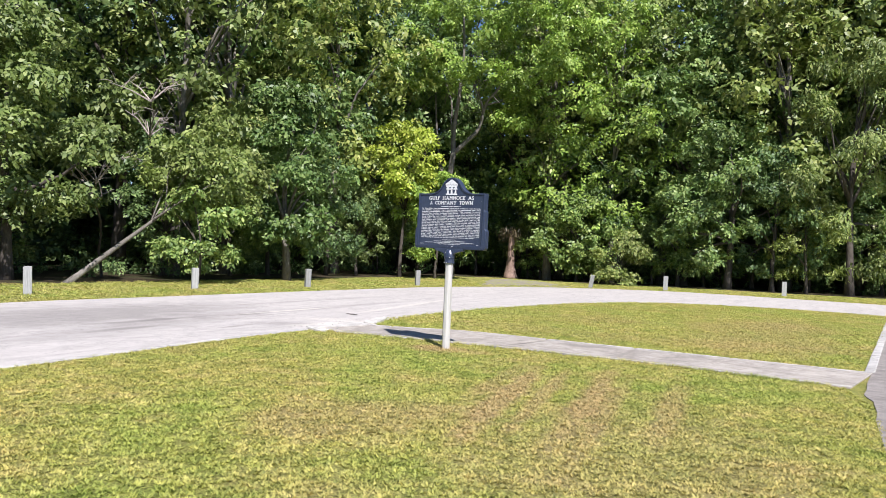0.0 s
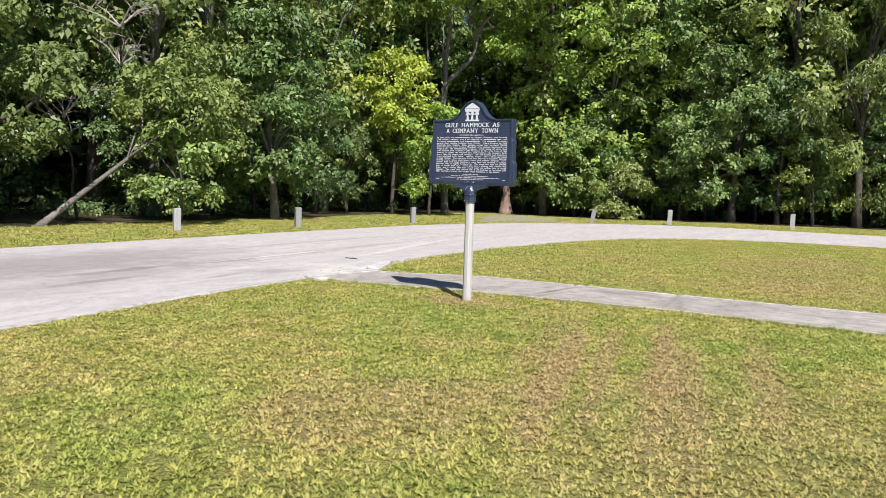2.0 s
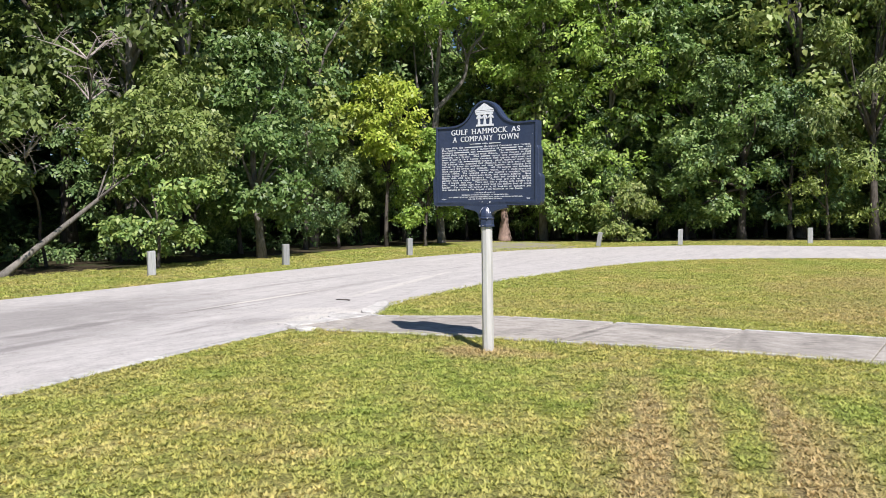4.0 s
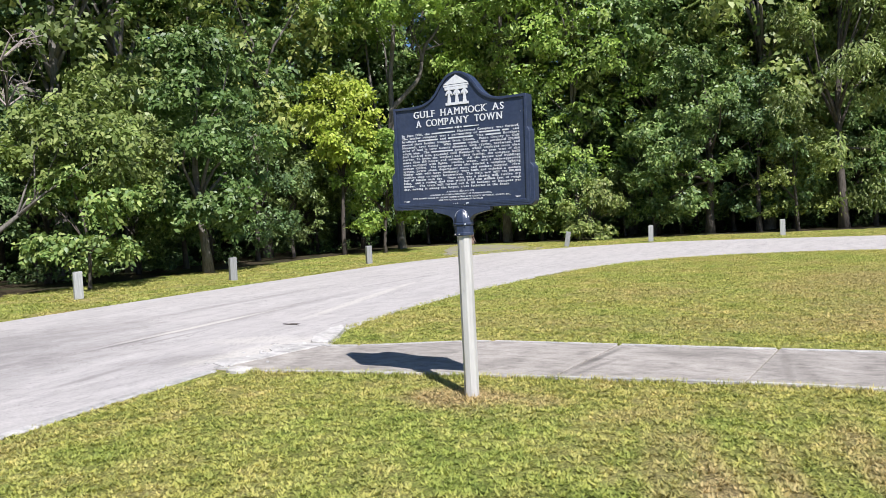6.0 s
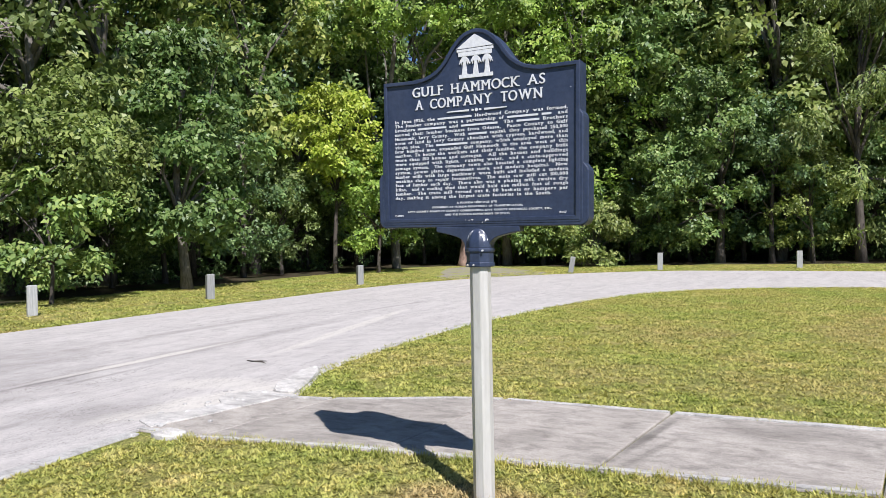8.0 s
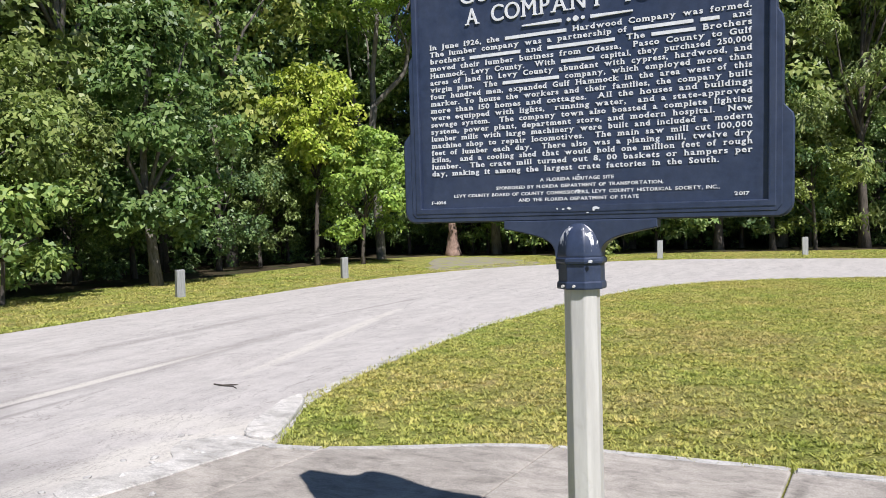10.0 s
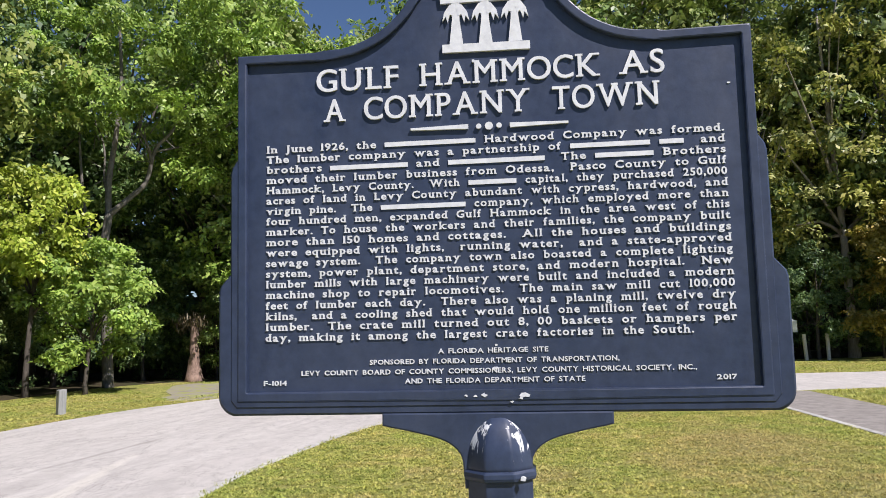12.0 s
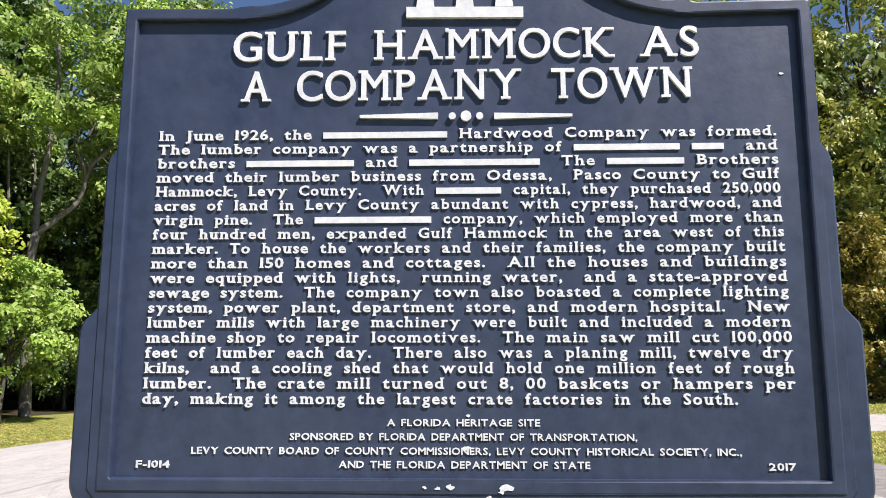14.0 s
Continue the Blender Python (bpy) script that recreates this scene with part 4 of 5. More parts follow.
def blobs_for(rnd, low, high, radius, n, top_heavy=0.5, blob=0.75, off=(0, 0)):
    """Centres of leaf clumps that fill a ragged crown."""
    out = []
    for _ in range(n):
        t = rnd.uniform(0, 1)
        z = low + (high - low) * t
        wide = radius * (math.sin(math.pi * min(0.97, 0.12 + 0.80 * t ** top_heavy))) ** 0.6
        a, q = rnd.uniform(0, 2 * math.pi), math.sqrt(rnd.uniform(0.12, 1.0))
        s = blob * rnd.uniform(0.6, 1.25)
        out.append((off[0] + wide * q * math.cos(a), off[1] + wide * q * math.sin(a), z + rnd.uniform(-0.3, 0.3), s, s * rnd.uniform(0.5, 0.8)))
    return out


def wood_bm(rnd, height, radius, blobs, lean=(0, 0), limbs=9, fork=0.35, bend=0.25):
    """Trunk and limbs that reach out to the clumps."""
    bm = bmesh.new()
    n = 9
    trunk = []
    ph = rnd.uniform(0, 6)
    for k in range(n):
        t = k / (n - 1)
        trunk.append(Vector((lean[0] * t + bend * math.sin(ph + 3.1 * t) * t, lean[1] * t + bend * math.cos(ph + 2.3 * t) * t, -0.15 + (height + 0.15) * t)))
    tube(bm, trunk, [radius * (1.35 if k == 0 else 1.0) * (1 - 0.80 * k / (n - 1)) for k in range(n)], 9)
    order = list(range(len(blobs)))
    rnd.shuffle(order)
    for i in order[:limbs]:
        end = Vector(blobs[i][:3])
        t = min(0.93, max(fork, (end.z - 0.8) / max(height, 0.1) * rnd.uniform(0.6, 0.85)))
        f = t * (n - 1)
        k = min(n - 2, int(f))
        a = trunk[k].lerp(trunk[k + 1], f - k)
        mid = a.lerp(end, 0.5) + Vector((rnd.uniform(-0.25, 0.25), rnd.uniform(-0.25, 0.25), rnd.uniform(0.05, 0.45)))
        r = radius * (1 - 0.8 * t) * 0.62
        tube(bm, [a, a.lerp(mid, 0.5) + Vector((0, 0, 0.06)), mid, mid.lerp(end, 0.55), end], [r, r * 0.8, r * 0.6, r * 0.4, r * 0.16], 6)
    return bm


def make_tree(name, seed, height, low, radius, clumps, leaves, size, leaf_mat, bark_mat, trunk_r=0.14, lean=(0, 0), off=(0, 0), droop=0.0, blob=0.75, top_heavy=0.7, limbs=9, fork=0.35, narrow=0.5, more=(), bend=0.25):
    rnd = np.random.RandomState(seed)
    t = holder(name)
    blobs = blobs_for(rnd, low, height, radius, clumps, top_heavy, blob, off) + list(more)
    part("trunk", wood_bm(rnd, height * 0.86 if lean == (0, 0) else max(low + 0.6, height * 0.62), trunk_r, blobs, lean, limbs, fork, bend), bark_mat, t, smooth=True)
    raw_mesh("crown", leaf_cloud(rnd, blobs, leaves, size, droop, narrow), 4, leaf_mat, t)
    return t


def place(ob, x, y, turn=0.0, s=1.0):
    ob.matrix_basis = pose(x, y, fall(x), 0, 0, turn) @ Matrix.Diagonal((s, s, s, 1))
    return ob


# single trees that stand out at the edge of the wood
t = place(make_tree("tree", 11, 5.0, 2.5, 1.75, 44, 9500, 0.155, LEAF_OLIVE, BARK_GREY, 0.095, lean=(0.3, 4.1), off=(0.4, 4.4), blob=0.55, limbs=14, fork=0.6, bend=0.12, narrow=0.58), -14.6, 3.3)
tagged(t, "olive-green tree on a slanting pale trunk at the wood's edge", "tree")
t = place(make_tree("tree", 12, 6.9, 1.4, 2.0, 60, 13500, 0.175, LEAF, BARK_GREY, 0.15, blob=0.62, limbs=14, bend=0.4, narrow=0.58,
                    more=((0.9, -0.6, 1.9, 0.75, 0.5), (0.3, -1.0, 1.8, 0.7, 0.5), (1.0, 0.4, 2.0, 0.7, 0.5), (-0.4, -1.3, 2.2, 0.65, 0.45))), -14.2, 11.4)
tagged(t, "mid-green broadleaf tree with a grey trunk on the verge", "tree")
t = place(make_tree("tree", 13, 7.3, 3.9, 1.7, 52, 8000, 0.18, LEAF_LIME, BARK, 0.10, blob=0.55, limbs=10, narrow=0.6), -15.35, 19.85)
tagged(t, "bright lime-green young tree with large leaves", "tree")
t = place(make_tree("tree", 14, 4.6, 1.3, 2.1, 44, 9000, 0.175, LEAF_BRIGHT, BARK, 0.08, blob=0.6, narrow=0.55), -13.8, 20.5)
tagged(t, "bright green sapling with broad leaves under a taller tree", "tree")
t = place(make_tree("tree", 15, 7.2, 2.0, 2.7, 64, 13000, 0.175, LEAF_OLIVE, BARK, 0.17, blob=0.7, limbs=12, narrow=0.58), -16.1, 2.6)
tagged(t, "olive-green tree with low spreading boughs", "tree")
def forked_tree(seed):
    """A tall bare trunk that forks high up, with twisting limbs and a bright crown spread to one side."""
    rnd = np.random.RandomState(seed)
    t = holder("tree")
    bm = bmesh.new()

    def limb(points, r0, r1, sides=9):
        line = glide(points, 4)
        tube(bm, line, [r0 + (r1 - r0) * k / (len(line) - 1) for k in range(len(line))], sides)

    limb([(0.05, 0, -0.2), (0, 0, 0.4), (-0.15, 0.05, 2.6), (-0.32, 0, 4.4), (-0.1, 0, 6.4)], 0.22, 0.14)
    limb([(-0.12, 0, 6.2), (-0.2, 0.1, 7.6), (0.05, 0.1, 9.4), (0.15, 0.2, 11.5), (0.0, 0.2, 14.0)], 0.13, 0.05)
    limb([(-0.1, 0, 6.3), (0.5, 0.2, 6.9), (1.05, 0.5, 7.6), (1.3, 0.7, 8.9), (2.0, 0.9, 9.8), (2.6, 1.2, 11.6)], 0.12, 0.04)
    limb([(1.2, 0.6, 8.3), (1.1, 0.5, 9.0), (0.8, 0.4, 9.7), (0.9, 0.4, 10.8)], 0.06, 0.025, 6)
    limb([(-0.15, 0.05, 7.0), (-0.5, 0.3, 7.7), (-0.6, 0.4, 9.0), (-1.1, 0.5, 10.2)], 0.06, 0.025, 6)
    limb([(-0.25, 0, 4.4), (-0.9, 0.1, 5.6), (-1.3, 0.2, 7.4), (-1.5, 0.2, 9.6)], 0.10, 0.04, 7)
    limb([(1.3, 0.7, 8.8), (2.2, 1.2, 9.1), (3.1, 1.3, 9.3), (4.0, 1.6, 10.1)], 0.05, 0.02, 6)
    for _ in range(22):
        p = Vector((rnd.uniform(-1.4, 2.4), rnd.uniform(0, 1), rnd.uniform(7.5, 11)))
        limb([p, p + Vector((rnd.uniform(-0.5, 0.5), rnd.uniform(-0.4, 0.4), 0.5)), p + Vector((rnd.uniform(-1, 1), rnd.uniform(-0.6, 0.6), rnd.uniform(0.6, 1.4)))], 0.022, 0.008, 5)
    part("trunk", bm, BARK_GREY, t, "pale grey forked trunk with twisting limbs", smooth=True)
    blobs = [(rnd.uniform(-2.6, 6.5), rnd.uniform(-2.2, 1.8), rnd.uniform(9.6, 14.2), s, s * 0.6) for s in rnd.uniform(0.55, 1.0, 46)]
    blobs += [(rnd.uniform(1.5, 5.5), rnd.uniform(0.0, 2.4), rnd.uniform(7.6, 10.2), s, s * 0.6) for s in rnd.uniform(0.45, 0.8, 14)]
    raw_mesh("crown", leaf_cloud(rnd, blobs, 21000, 0.19, 0.2, 0.55), 4, LEAF_BRIGHT, t)
    return t


t = place(forked_tree(16), -14.9, 23.6)
tagged(t, "tall tree with a bare forked trunk and bright green crown", "tree")
t = place(make_tree("tree", 18, 4.6, 0.7, 2.1, 44, 9500, 0.18, LEAF, BARK, 0.09, blob=0.62, narrow=0.58), -9.6, 27.3)
tagged(t, "bushy green tree leafed to the ground beside the track", "tree")
t = place(make_tree("tree", 19, 7.6, 0.9, 2.9, 72, 16500, 0.175, LEAF, BARK, 0.18, blob=0.72, limbs=12, narrow=0.58), -2.3, 27.6)
tagged(t, "dark green rounded tree behind the bollards", "tree")
t = place(make_tree("tree", 20, 10.5, 1.1, 3.1, 70, 17000, 0.22, LEAF_PALE, BARK, 0.18, blob=0.8, droop=1.6, narrow=0.32, limbs=14), 2.6, 28.2)
tagged(t, "pale green tree with feathery hanging foliage", "tree")
t = place(make_tree("tree", 21, 6.4, 0.5, 2.4, 50, 13000, 0.19, LEAF_TAN, BARK, 0.08, blob=0.62, limbs=6, narrow=0.55), 15.0, 27.4)
tagged(t, "small tree with tan and olive autumn leaves", "tree")
t = place(make_tree("bush", 24, 3.4, 0.3, 1.6, 30, 6000, 0.17, LEAF_TAN, BARK, 0.05, blob=0.5, narrow=0.55), 17.6, 26.8)
tagged(t, "tawny olive bush at the foot of the wood", "bush")
t = place(make_tree("bush", 22, 2.4, 0.25, 1.2, 24, 4600, 0.15, LEAF_PALE, BARK, 0.05, blob=0.5, narrow=0.6), -6.6, 25.4)
tagged(t, "light green large-leaved bush at the edge of the wood", "bush")
t = place(make_tree("bush", 23, 3.2, 0.4, 1.3, 26, 5000, 0.15, LEAF, BARK, 0.05, blob=0.5, narrow=0.6), -13.6, 7.0)
tagged(t, "mid-green large-leaved bush below the slanting tree", "bush")



def dead_branch(seed, foot, reach, height, spread, count):
    """A dead stem, its bark darkened as in shade, that leans out of the wood and ends in splayed bare twigs."""
    rnd = random.Random(seed)
    d = holder("dead_tree", pose(*foot))
    bm = bmesh.new()
    stem = [Vector((reach[0] * (k / 6) ** 1.6 + 0.12 * math.sin(k), reach[1] * (k / 6) ** 1.6 + 0.1 * math.cos(1.7 * k), height * k / 6 - 0.1)) for k in range(7)]
    tube(bm, stem, [0.05 - 0.005 * k for k in range(7)], 7)
    part("trunk", bm, BARK, d)
    for _ in range(count):
        a = stem[rnd.choice((4, 5, 5, 6, 6))]
        ang, out, up = rnd.uniform(0, 6.28), spread * rnd.uniform(0.5, 1.0), rnd.uniform(-0.1, 0.9)
        end = a + Vector((math.cos(ang) * out, math.sin(ang) * out, up))
        bm = bmesh.new()
        mid = a.lerp(end, 0.5) + Vector((0, 0, rnd.uniform(0.05, 0.25)))
        tube(bm, [a, mid, end], [0.03, 0.02, 0.008], 5)
        for _ in range(4):
            p = a.lerp(end, rnd.uniform(0.4, 0.95)) + Vector((0, 0, 0.06))
            q = p + Vector((rnd.uniform(-0.5, 0.5), rnd.uniform(-0.5, 0.5), rnd.uniform(0.0, 0.5)))
            tube(bm, [p, p.lerp(q, 0.5) + Vector((0, 0, 0.05)), q], [0.012, 0.009, 0.005], 4)
        part("twig", bm, TWIG, d)
    return d


tagged(dead_branch(3, (-18.2, 8.6, -FALL), (2.9, -2.2), 5.7, 1.5, 14), "bare grey dead tree with splayed twigs", "dead tree")
tagged(dead_branch(4, (-17.2, 6.0, -FALL), (2.7, -1.8), 2.9, 0.8, 7), "short bare dead stem with curling twigs", "dead tree")

stump = holder("tree_stump", pose(-13.2, 26.9, -FALL))
bm = bmesh.new()
ring_pts = [Vector((0.02 * math.sin(2 * k), 0.03 * math.cos(3 * k), -0.1 + 0.29 * k)) for k in range(10)]
tube(bm, ring_pts, [0.46, 0.33, 0.27, 0.23, 0.20, 0.18, 0.17, 0.16, 0.15, 0.10], 12)
for v in bm.verts:
    v.co += 0.03 * noise.noise_vector(v.co * 3.0)
part("trunk", bm, STUMP, stump, smooth=True)
rnd = np.random.RandomState(8)
tagged(raw_mesh("shaggy_top", leaf_cloud(rnd, [(-0.1, -0.2, 2.45, 0.55, 0.28), (0.25, 0.1, 2.25, 0.35, 0.3), (-0.45, -0.1, 2.2, 0.3, 0.35)], 420, 0.24, 2.5, 0.16, 1), 4, FROND, stump, "dead grey fronds"), kind="stuff")
tagged(stump, "thick pinkish-tan broken trunk with shaggy dead fronds", "tree stump")

moss_rnd = np.random.RandomState(4)
moss = raw_mesh("hanging_moss", leaf_cloud(moss_rnd, [(0, 0, 0.0, 0.12, 0.10), (0.02, 0.02, -0.25, 0.09, 0.22), (0.0, 0.03, -0.55, 0.05, 0.2)], 420, 0.16, 6.0, 0.16, 1), 4, MOSS)
moss.matrix_basis = pose(-12.9, 12.3, 3.85)
tagged(moss, "grey hanging moss trailing from a bough", "moss")

# the rest of the wood: a few kinds, each copied along the edge
kinds = {
    "low_a": make_tree("tree", 31, 7.0, 0.9, 2.5, 56, 6600, 0.193, LEAF, BARK, 0.13, blob=0.75, narrow=0.58),
    "low_b": make_tree("tree", 32, 7.8, 1.3, 2.6, 56, 6600, 0.193, LEAF_DARK, BARK, 0.14, blob=0.75, narrow=0.58),
    "low_c": make_tree("tree", 33, 6.0, 0.8, 2.2, 46, 6400, 0.182, LEAF_OLIVE, BARK, 0.11, blob=0.66, narrow=0.58),
    "mid_a": make_tree("tree", 38, 11.5, 2.2, 3.0, 90, 8400, 0.215, LEAF, BARK, 0.17, blob=0.85, limbs=12, top_heavy=0.9, narrow=0.62),
    "mid_b": make_tree("tree", 39, 12.5, 3.0, 2.9, 90, 8400, 0.215, LEAF_PALE, BARK_GREY, 0.17, blob=0.85, limbs=12, top_heavy=0.9, narrow=0.62),
    "mid_c": make_tree("tree", 40, 13.5, 3.6, 2.8, 80, 8200, 0.21, LEAF_OLIVE, BARK_GREY, 0.16, blob=0.8, limbs=14, top_heavy=0.9, narrow=0.6),
    "mid_d": make_tree("tree", 41, 13.0, 2.6, 3.0, 80, 9400, 0.19, LEAF_SUN, BARK_PALE, 0.15, blob=0.78, limbs=16, top_heavy=0.9, narrow=0.5),
    "mid_e": make_tree("tree", 42, 13.0, 3.0, 3.0, 80, 9400, 0.19, LEAF_BRIGHT, BARK_GREY, 0.15, blob=0.8, limbs=14, top_heavy=0.9, narrow=0.55),
    "tall_a": make_tree("tree", 34, 16.0, 4.0, 3.4, 84, 7600, 0.275, LEAF, BARK, 0.24, blob=1.0, limbs=14, top_heavy=0.9, narrow=0.66),
    "tall_b": make_tree("tree", 35, 17.0, 5.0, 3.4, 80, 7400, 0.28, LEAF_DARK, BARK, 0.26, blob=1.05, limbs=14, top_heavy=0.9, narrow=0.66),
    "tall_c": make_tree("tree", 36, 13.5, 2.6, 3.2, 74, 8000, 0.24, LEAF_PALE, BARK, 0.20, blob=0.95, limbs=14, top_heavy=0.9, narrow=0.62),
    "tall_d": make_tree("tree", 37, 16.0, 6.5, 2.9, 58, 7400, 0.235, LEAF_OLIVE, BARK, 0.22, blob=0.95, limbs=16, top_heavy=0.9, narrow=0.62),
}
LABELS = {"low_a": "low green tree leafed almost to the ground", "low_b": "low dark green tree at the edge of the wood", "low_c": "small olive-green tree at the edge of the wood",
          "mid_a": "full green tree in the front of the wood", "mid_b": "light green slender tree in the front of the wood",
          "mid_c": "slim olive-green tree with a high crown", "mid_e": "bright green tree in the front of the wood", "mid_d": "sunlit yellowish olive tree with a pale trunk",
          "tall_a": "tall green tree in the wood", "tall_b": "tall dark green tree with a pale trunk in the wood", "tall_c": "light green tree with a deep crown in the wood", "tall_d": "tall olive-green tree with a thin high crown"}
edge = glide([(-15.8, -3, 0), (-16.4, 4, 0), (-16.2, 12, 0), (-17.2, 21, 0), (-16.6, 26.5, 0), (-11, 28.5, 0), (-4.5, 28.2, 0), (1, 29.0, 0), (6.5, 31, 0), (12.5, 33, 0), (19, 33, 0), (26, 32, 0)], 40)
lengths = [0.0]
for a, b in zip(edge, edge[1:]):
    lengths.append(lengths[-1] + (b - a).length)


def along(d, back):
    """A point d metres along the wood's edge and some metres into the wood."""
    i = max(1, min(len(edge) - 1, int(np.searchsorted(lengths, d))))
    way = (edge[i] - edge[i - 1]).normalized()
    return edge[i] + Vector((-way.y, way.x, 0)) * back


wood_rnd = random.Random(5)
used = set()


def plant(kind, p, s):
    ob = kinds[kind]
    m = pose(p.x, p.y, fall(p.x), 0, 0, wood_rnd.uniform(-55, 55)) @ Matrix.Diagonal((s, s, s, 1))
    if kind in used:
        copy_thing(ob, m)
    else:
        used.add(kind)
        ob.matrix_basis = m
        tagged(ob, LABELS[kind], "tree", "trees of the wood")


total = lengths[-1]
for kind, x, y, size in (("low_a", -4.6, 27.7, 0.75), ("low_b", -0.4, 27.6, 0.8), ("low_c", 1.0, 27.3, 0.7), ("low_a", 5.0, 29.0, 0.85), ("low_b", 7.2, 30.0, 0.85), ("low_c", -12.8, 28.2, 0.8), ("low_b", 11.8, 29.6, 0.75), ("low_c", 14.0, 29.0, 0.7), ("mid_d", 10.4, 31.0, 1.1), ("mid_d", 13.4, 30.2, 1.2), ("mid_d", 18.8, 29.6, 1.2), ("mid_d", 22.4, 29.4, 1.1), ("tall_c", 13.2, 31.8, 1.2), ("mid_c", 15.6, 30.9, 1.2), ("tall_c", 18.2, 30.6, 1.25), ("mid_b", 20.8, 31.2, 1.25), ("mid_b", 10.8, 33.0, 1.2),
                         ("mid_e", -8.2, 28.4, 1.12), ("mid_e", -11.4, 27.6, 1.15), ("mid_b", -11.6, 29.6, 1.1), ("mid_a", -4.8, 29.6, 1.1), ("mid_b", -0.2, 30.0, 1.1), ("low_a", 17.0, 29.6, 0.8), ("low_b", 12.0, 31.2, 0.7), ("low_c", 20.0, 29.6, 0.9), ("tall_a", 3.2, 32.0, 1.1), ("tall_c", 6.0, 33.2, 1.3), ("tall_c", 8.8, 34.6, 1.2), ("tall_c", 11.6, 36.0, 1.25),
                         ("tall_b", -20.5, 27.0, 1.1), ("tall_a", -18.6, 31.0, 1.1), ("tall_b", -23.0, 23.5, 1.1), ("tall_b", -15.0, 33.0, 1.1), ("low_b", -19.0, 28.5, 1.0), ("low_a", -17.2, 30.2, 1.0), ("low_b", -21.5, 25.0, 1.0), ("low_a", -24.0, 29.0, 1.2), ("low_b", -20.0, 33.5, 1.2)):
    plant(kind, Vector((x, y, 0)), size)
for back, gap, names, s0, s1, start in ((0.5, 2.9, ("low_a", "low_b", "low_c", "low_b"), 0.7, 1.0, 0.5), (2.0, 3.1, ("mid_b", "mid_a", "mid_c", "mid_a", "mid_b"), 0.85, 1.12, 1.6),
                                        (5.0, 4.0, ("tall_a", "tall_c", "tall_b", "tall_d"), 0.85, 1.05, 0.0), (9.0, 8.0, ("tall_b", "tall_a"), 0.9, 1.08, 1.5)):
    d, i = start, 0
    while d < total:
        p = along(d, back + wood_rnd.uniform(-0.7, 0.7))
        if back > 4 or not (p.x < -13 and 4.6 < p.y < 8.2):
            plant(names[(i * 7 + i // 3) % len(names)], p, wood_rnd.uniform(s0, s1))
        d += gap * wood_rnd.uniform(0.75, 1.25)
        i += 1

# undergrowth and the leafy depth of the wood
rnd = np.random.RandomState(77)
blobs = []
for k in range(300):
    p = along(rnd.uniform(0, total), rnd.uniform(0.6, 5.5))
    s = rnd.uniform(0.2, 0.55)
    blobs.append((p.x, p.y, fall(p.x) + s * rnd.uniform(0.3, 0.8), s, s * 0.7))
tagged(raw_mesh("undergrowth", leaf_cloud(rnd, blobs, 18000, 0.14), 4, LEAF_DARK), "dark low undergrowth along the foot of the wood", "undergrowth", kind="stuff")
blobs = []
for k in range(260):
    p = along(rnd.uniform(0, total), rnd.uniform(4.0, 12.0))
    s = rnd.uniform(0.5, 1.1)
    blobs.append((p.x, p.y, s * rnd.uniform(0.3, 1.6), s, s * 0.8))
tagged(raw_mesh("undergrowth", leaf_cloud(rnd, blobs, 22000, 0.26), 4, LEAF_DARK), "dark undergrowth inside the wood", "undergrowth", kind="stuff")
blobs = []
for k in range(420):
    p = along(total * k / 420, rnd.uniform(17.5, 20.0))
    blobs.append((p.x, p.y, -0.4 + 5.0 * rnd.uniform(0, 1), 1.5, 1.3))
for k in range(240):
    a, away = radians(rnd.uniform(70, 195)), rnd.uniform(15.0, 19.0)
    blobs.append((-16 + away * math.cos(a), 27 + away * math.sin(a), -0.3 + 11 * rnd.uniform(0, 1) ** 1.5, 1.6, 1.5))
for k in range(700):
    p = along(rnd.uniform(0, total), rnd.uniform(13.0, 19.0))
    s = rnd.uniform(1.0, 2.0)
    blobs.append((p.x, p.y, 0.3 + 12.5 * rnd.uniform(0, 1) ** 1.3, s, s))
tagged(raw_mesh("far_woods", leaf_cloud(rnd, blobs, 66000, 0.85, 0.0, 0.8, 3), 4, LEAF_DARK), "dense dark foliage deep in the wood", "woods", kind="stuff")


# ---- grass blades ----
def inside(px, py, poly):
    """Which points lie within a closed outline."""
    hit = np.zeros(len(px), dtype=bool)
    n = len(poly)
    for i in range(n):
        x0, y0, x1, y1 = poly[i][0], poly[i][1], poly[(i + 1) % n][0], poly[(i + 1) % n][1]
        if y0 == y1:
            continue
        cross = ((y0 > py) != (y1 > py)) & (px < (x1 - x0) * (py - y0) / (y1 - y0) + x0)
        hit ^= cross
    return hit


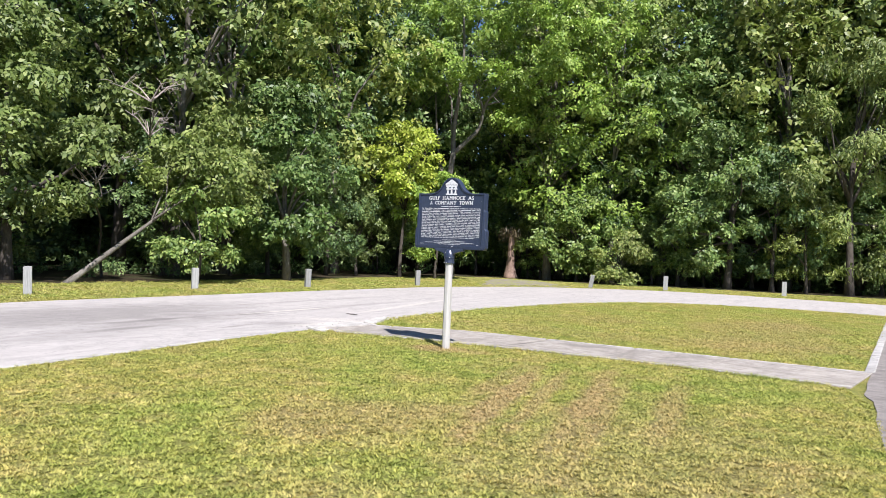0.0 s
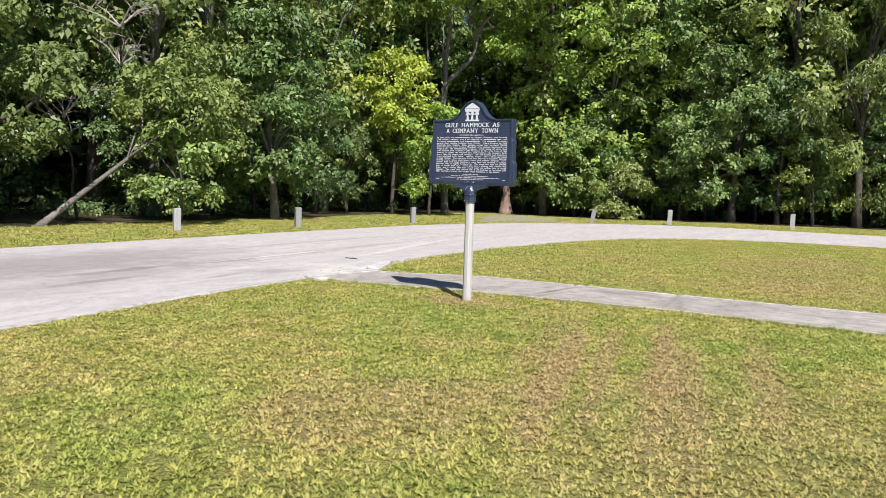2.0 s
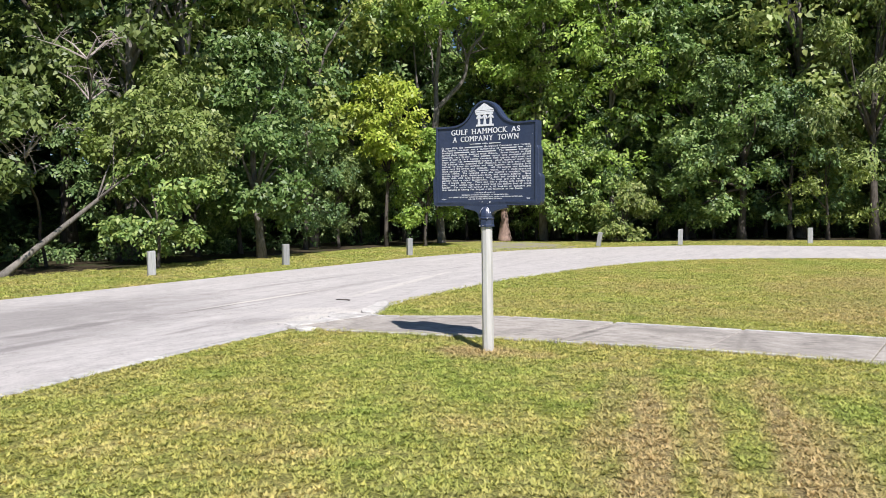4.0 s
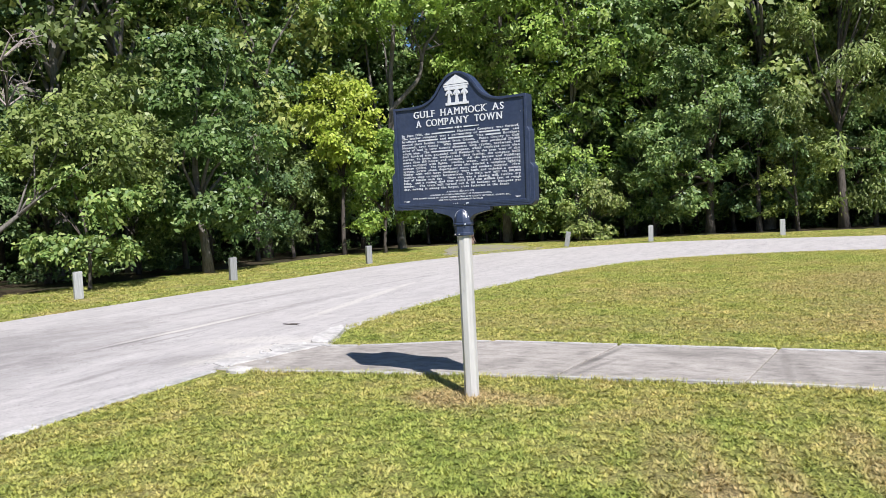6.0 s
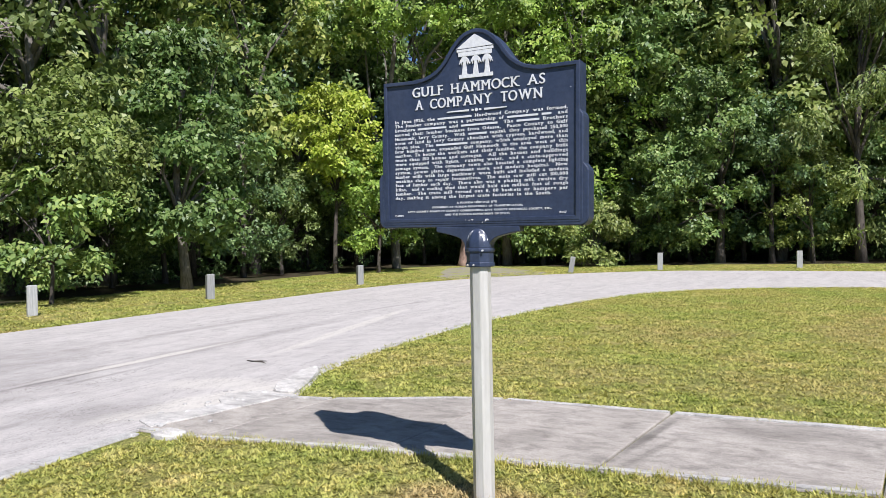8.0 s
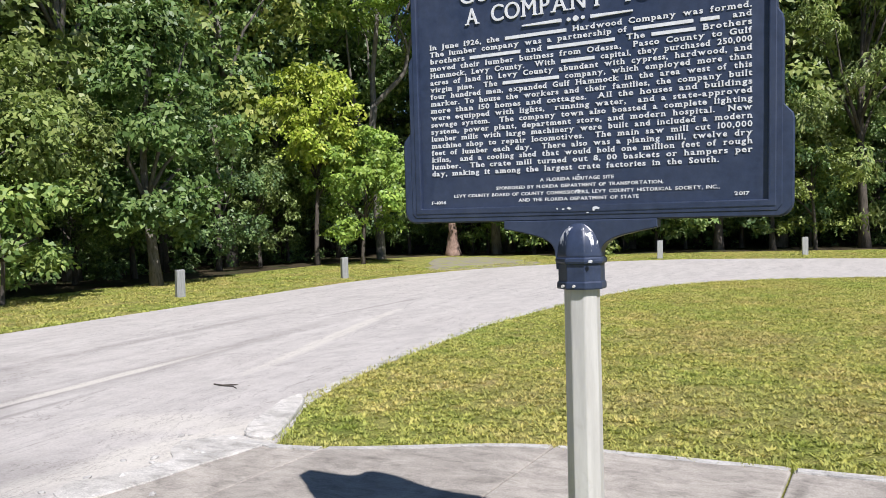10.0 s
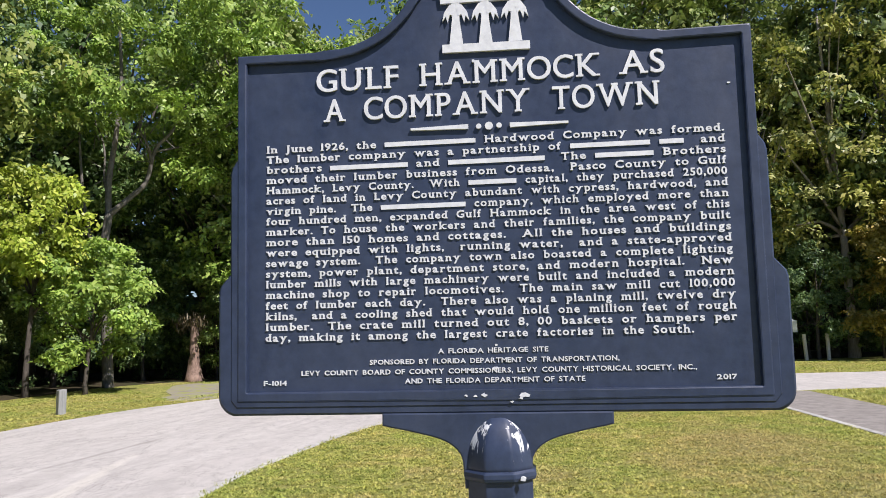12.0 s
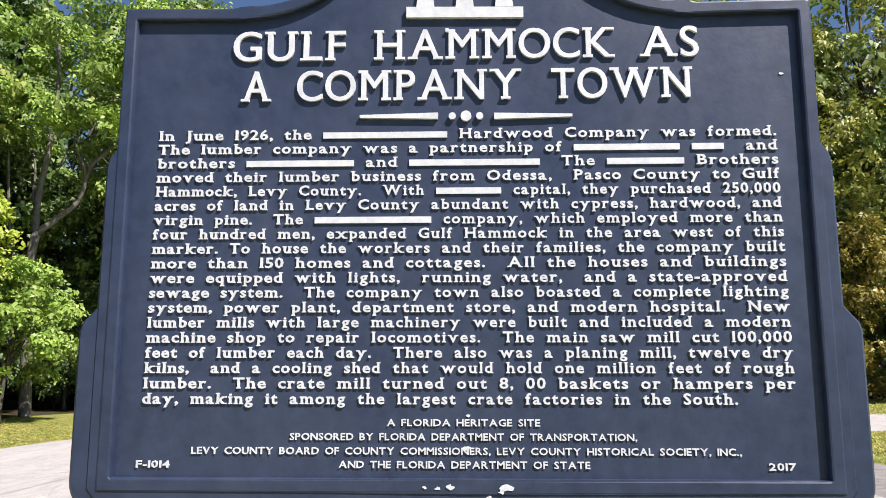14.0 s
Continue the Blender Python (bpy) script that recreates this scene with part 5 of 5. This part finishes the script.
def blades(name, poly, density, height, width, clump, seed, label):
    """Turf in small clumps of blades with gaps between; density: clumps on a square metre."""
    rnd = np.random.RandomState(seed)
    xs, ys = [p[0] for p in poly], [p[1] for p in poly]
    n = int((max(xs) - min(xs)) * (max(ys) - min(ys)) * density)
    px, py = rnd.uniform(min(xs), max(xs), n), rnd.uniform(min(ys), max(ys), n)
    ok = inside(px, py, poly)
    px, py = px[ok], py[ok]
    n = len(px)
    per = 7
    n *= per
    a = rnd.uniform(0, 2 * math.pi, n)
    far = clump * np.sqrt(rnd.uniform(0, 1, n))
    px, py = np.repeat(px, per) + far * np.cos(a), np.repeat(py, per) + far * np.sin(a)
    tall = np.repeat(rnd.uniform(0.6, 1.35, n // per), per)
    a += rnd.normal(size=n) * 0.7
    lean = rnd.uniform(0.4, 2.0, n)
    h = height * tall * rnd.uniform(0.55, 1.25, n)
    w = width * rnd.uniform(0.6, 1.3, n)
    cx, sx = np.cos(a), np.sin(a)
    base = np.stack([px, py, -FALL * np.clip((FALL_FROM - px) / (FALL_FROM - FALL_TO), 0, 1)], 1)
    side = np.stack([-sx, cx, np.zeros(n)], 1) * w[:, None] / 2
    tip = base + np.stack([cx * lean * h, sx * lean * h, h], 1)
    co = np.stack([base - side, base + side, tip], 1).reshape(-1, 3)
    return tagged(raw_mesh(name, co, 3, BLADE), label, "grass", kind="stuff")


near_lawn = [(p.x + 0.06, p.y) for p in glide([(-1.9, -8.5, 0), (-2.0, -5.2, 0), (-2.12, -4.0, 0), (-2.36, -2.0, 0), (-2.44, -0.3, 0), (-2.2, 0.12, 0)], 4)] + [(x - 0.1, south(x) + 0.015) for x in np.linspace(-1.9, 4.4, 16)] + [(4.60, -0.2), (4.78, -2.0), (5.5, -7.0), (5.6, -8.5)]
isle = [(p.x + 0.03, p.y) for p in ISLE_W] + [(4.42, 8.0)] + [(x, north(x) - 0.01) for x in np.linspace(4.4, -2.3, 16)]
verge = [(p.x - 0.03, p.y) for p in OUTER[6:60]] + [(16, 28.5), (7, 27.5), (0.5, 26.2), (-6, 25.6), (-9.0, 24.6), (-8.0, 21.0), (-9.6, 17.8), (-11.4, 20.0), (-15.2, 24.4), (-14.9, 12), (-14.7, 4), (-14.4, -4)]
def tufts(spots, seed, label):
    """Taller blades that lean over an edge."""
    rnd = np.random.RandomState(seed)
    c = np.array(spots)[rnd.randint(0, len(spots), len(spots) * 14)] + rnd.normal(size=(len(spots) * 14, 2)) * 0.022
    n = len(c)
    a, h, w = rnd.uniform(0, 6.28, n), rnd.uniform(0.015, 0.048, n), rnd.uniform(0.005, 0.010, n)
    lean = rnd.uniform(0.2, 1.1, n)
    base = np.stack([c[:, 0], c[:, 1], np.zeros(n)], 1)
    side = np.stack([-np.sin(a), np.cos(a), np.zeros(n)], 1) * w[:, None] / 2
    tip = base + np.stack([np.cos(a) * lean * h, np.sin(a) * lean * h, h], 1)
    return tagged(raw_mesh("grass_tufts", np.stack([base - side, base + side, tip], 1).reshape(-1, 3), 3, BLADE), label, "grass", kind="stuff")


edge_rnd = np.random.RandomState(21)
fringe = [(x - 0.1, south(x) - 0.01 + 0.02 * edge_rnd.normal()) for x in edge_rnd.uniform(-2.2, 4.3, 420)] + [(x, north(x) + 0.01 + 0.02 * edge_rnd.normal()) for x in edge_rnd.uniform(-2.2, 4.3, 260)]
fringe += [(p.x + 0.04 + 0.03 * edge_rnd.normal(), p.y) for p in glide([(q.x, q.y, 0) for q in ISLE_W], 5)]
fringe += [(0.09 * math.cos(k) + 0.02 * edge_rnd.normal(), -0.03 + 0.09 * math.sin(k)) for k in np.linspace(0, 6.2, 12)] + [(-0.75 + 0.12 * edge_rnd.normal(), 0.36 + 0.05 * edge_rnd.normal()) for _ in range(16)]
tufts(fringe, 22, "taller grass leaning over kerb and walkway edges")
east = [(6.08, 2.0), (6.04, 15.0), (7.6, 15.3), (10, 15.3), (15, 15.2), (15, 5)]
blades("grass", near_lawn, 900, 0.0155, 0.0142, 0.017, 1, "short yellow-green lawn grass with dry patches")
blades("grass", isle, 420, 0.019, 0.0180, 0.023, 2, "short yellow-green lawn grass between road and walkway")
blades("grass", verge, 60, 0.032, 0.024, 0.05, 3, "rough grass verge between road and wood")
blades("grass", east, 55, 0.045, 0.030, 0.06, 4, "grass beyond the drive")
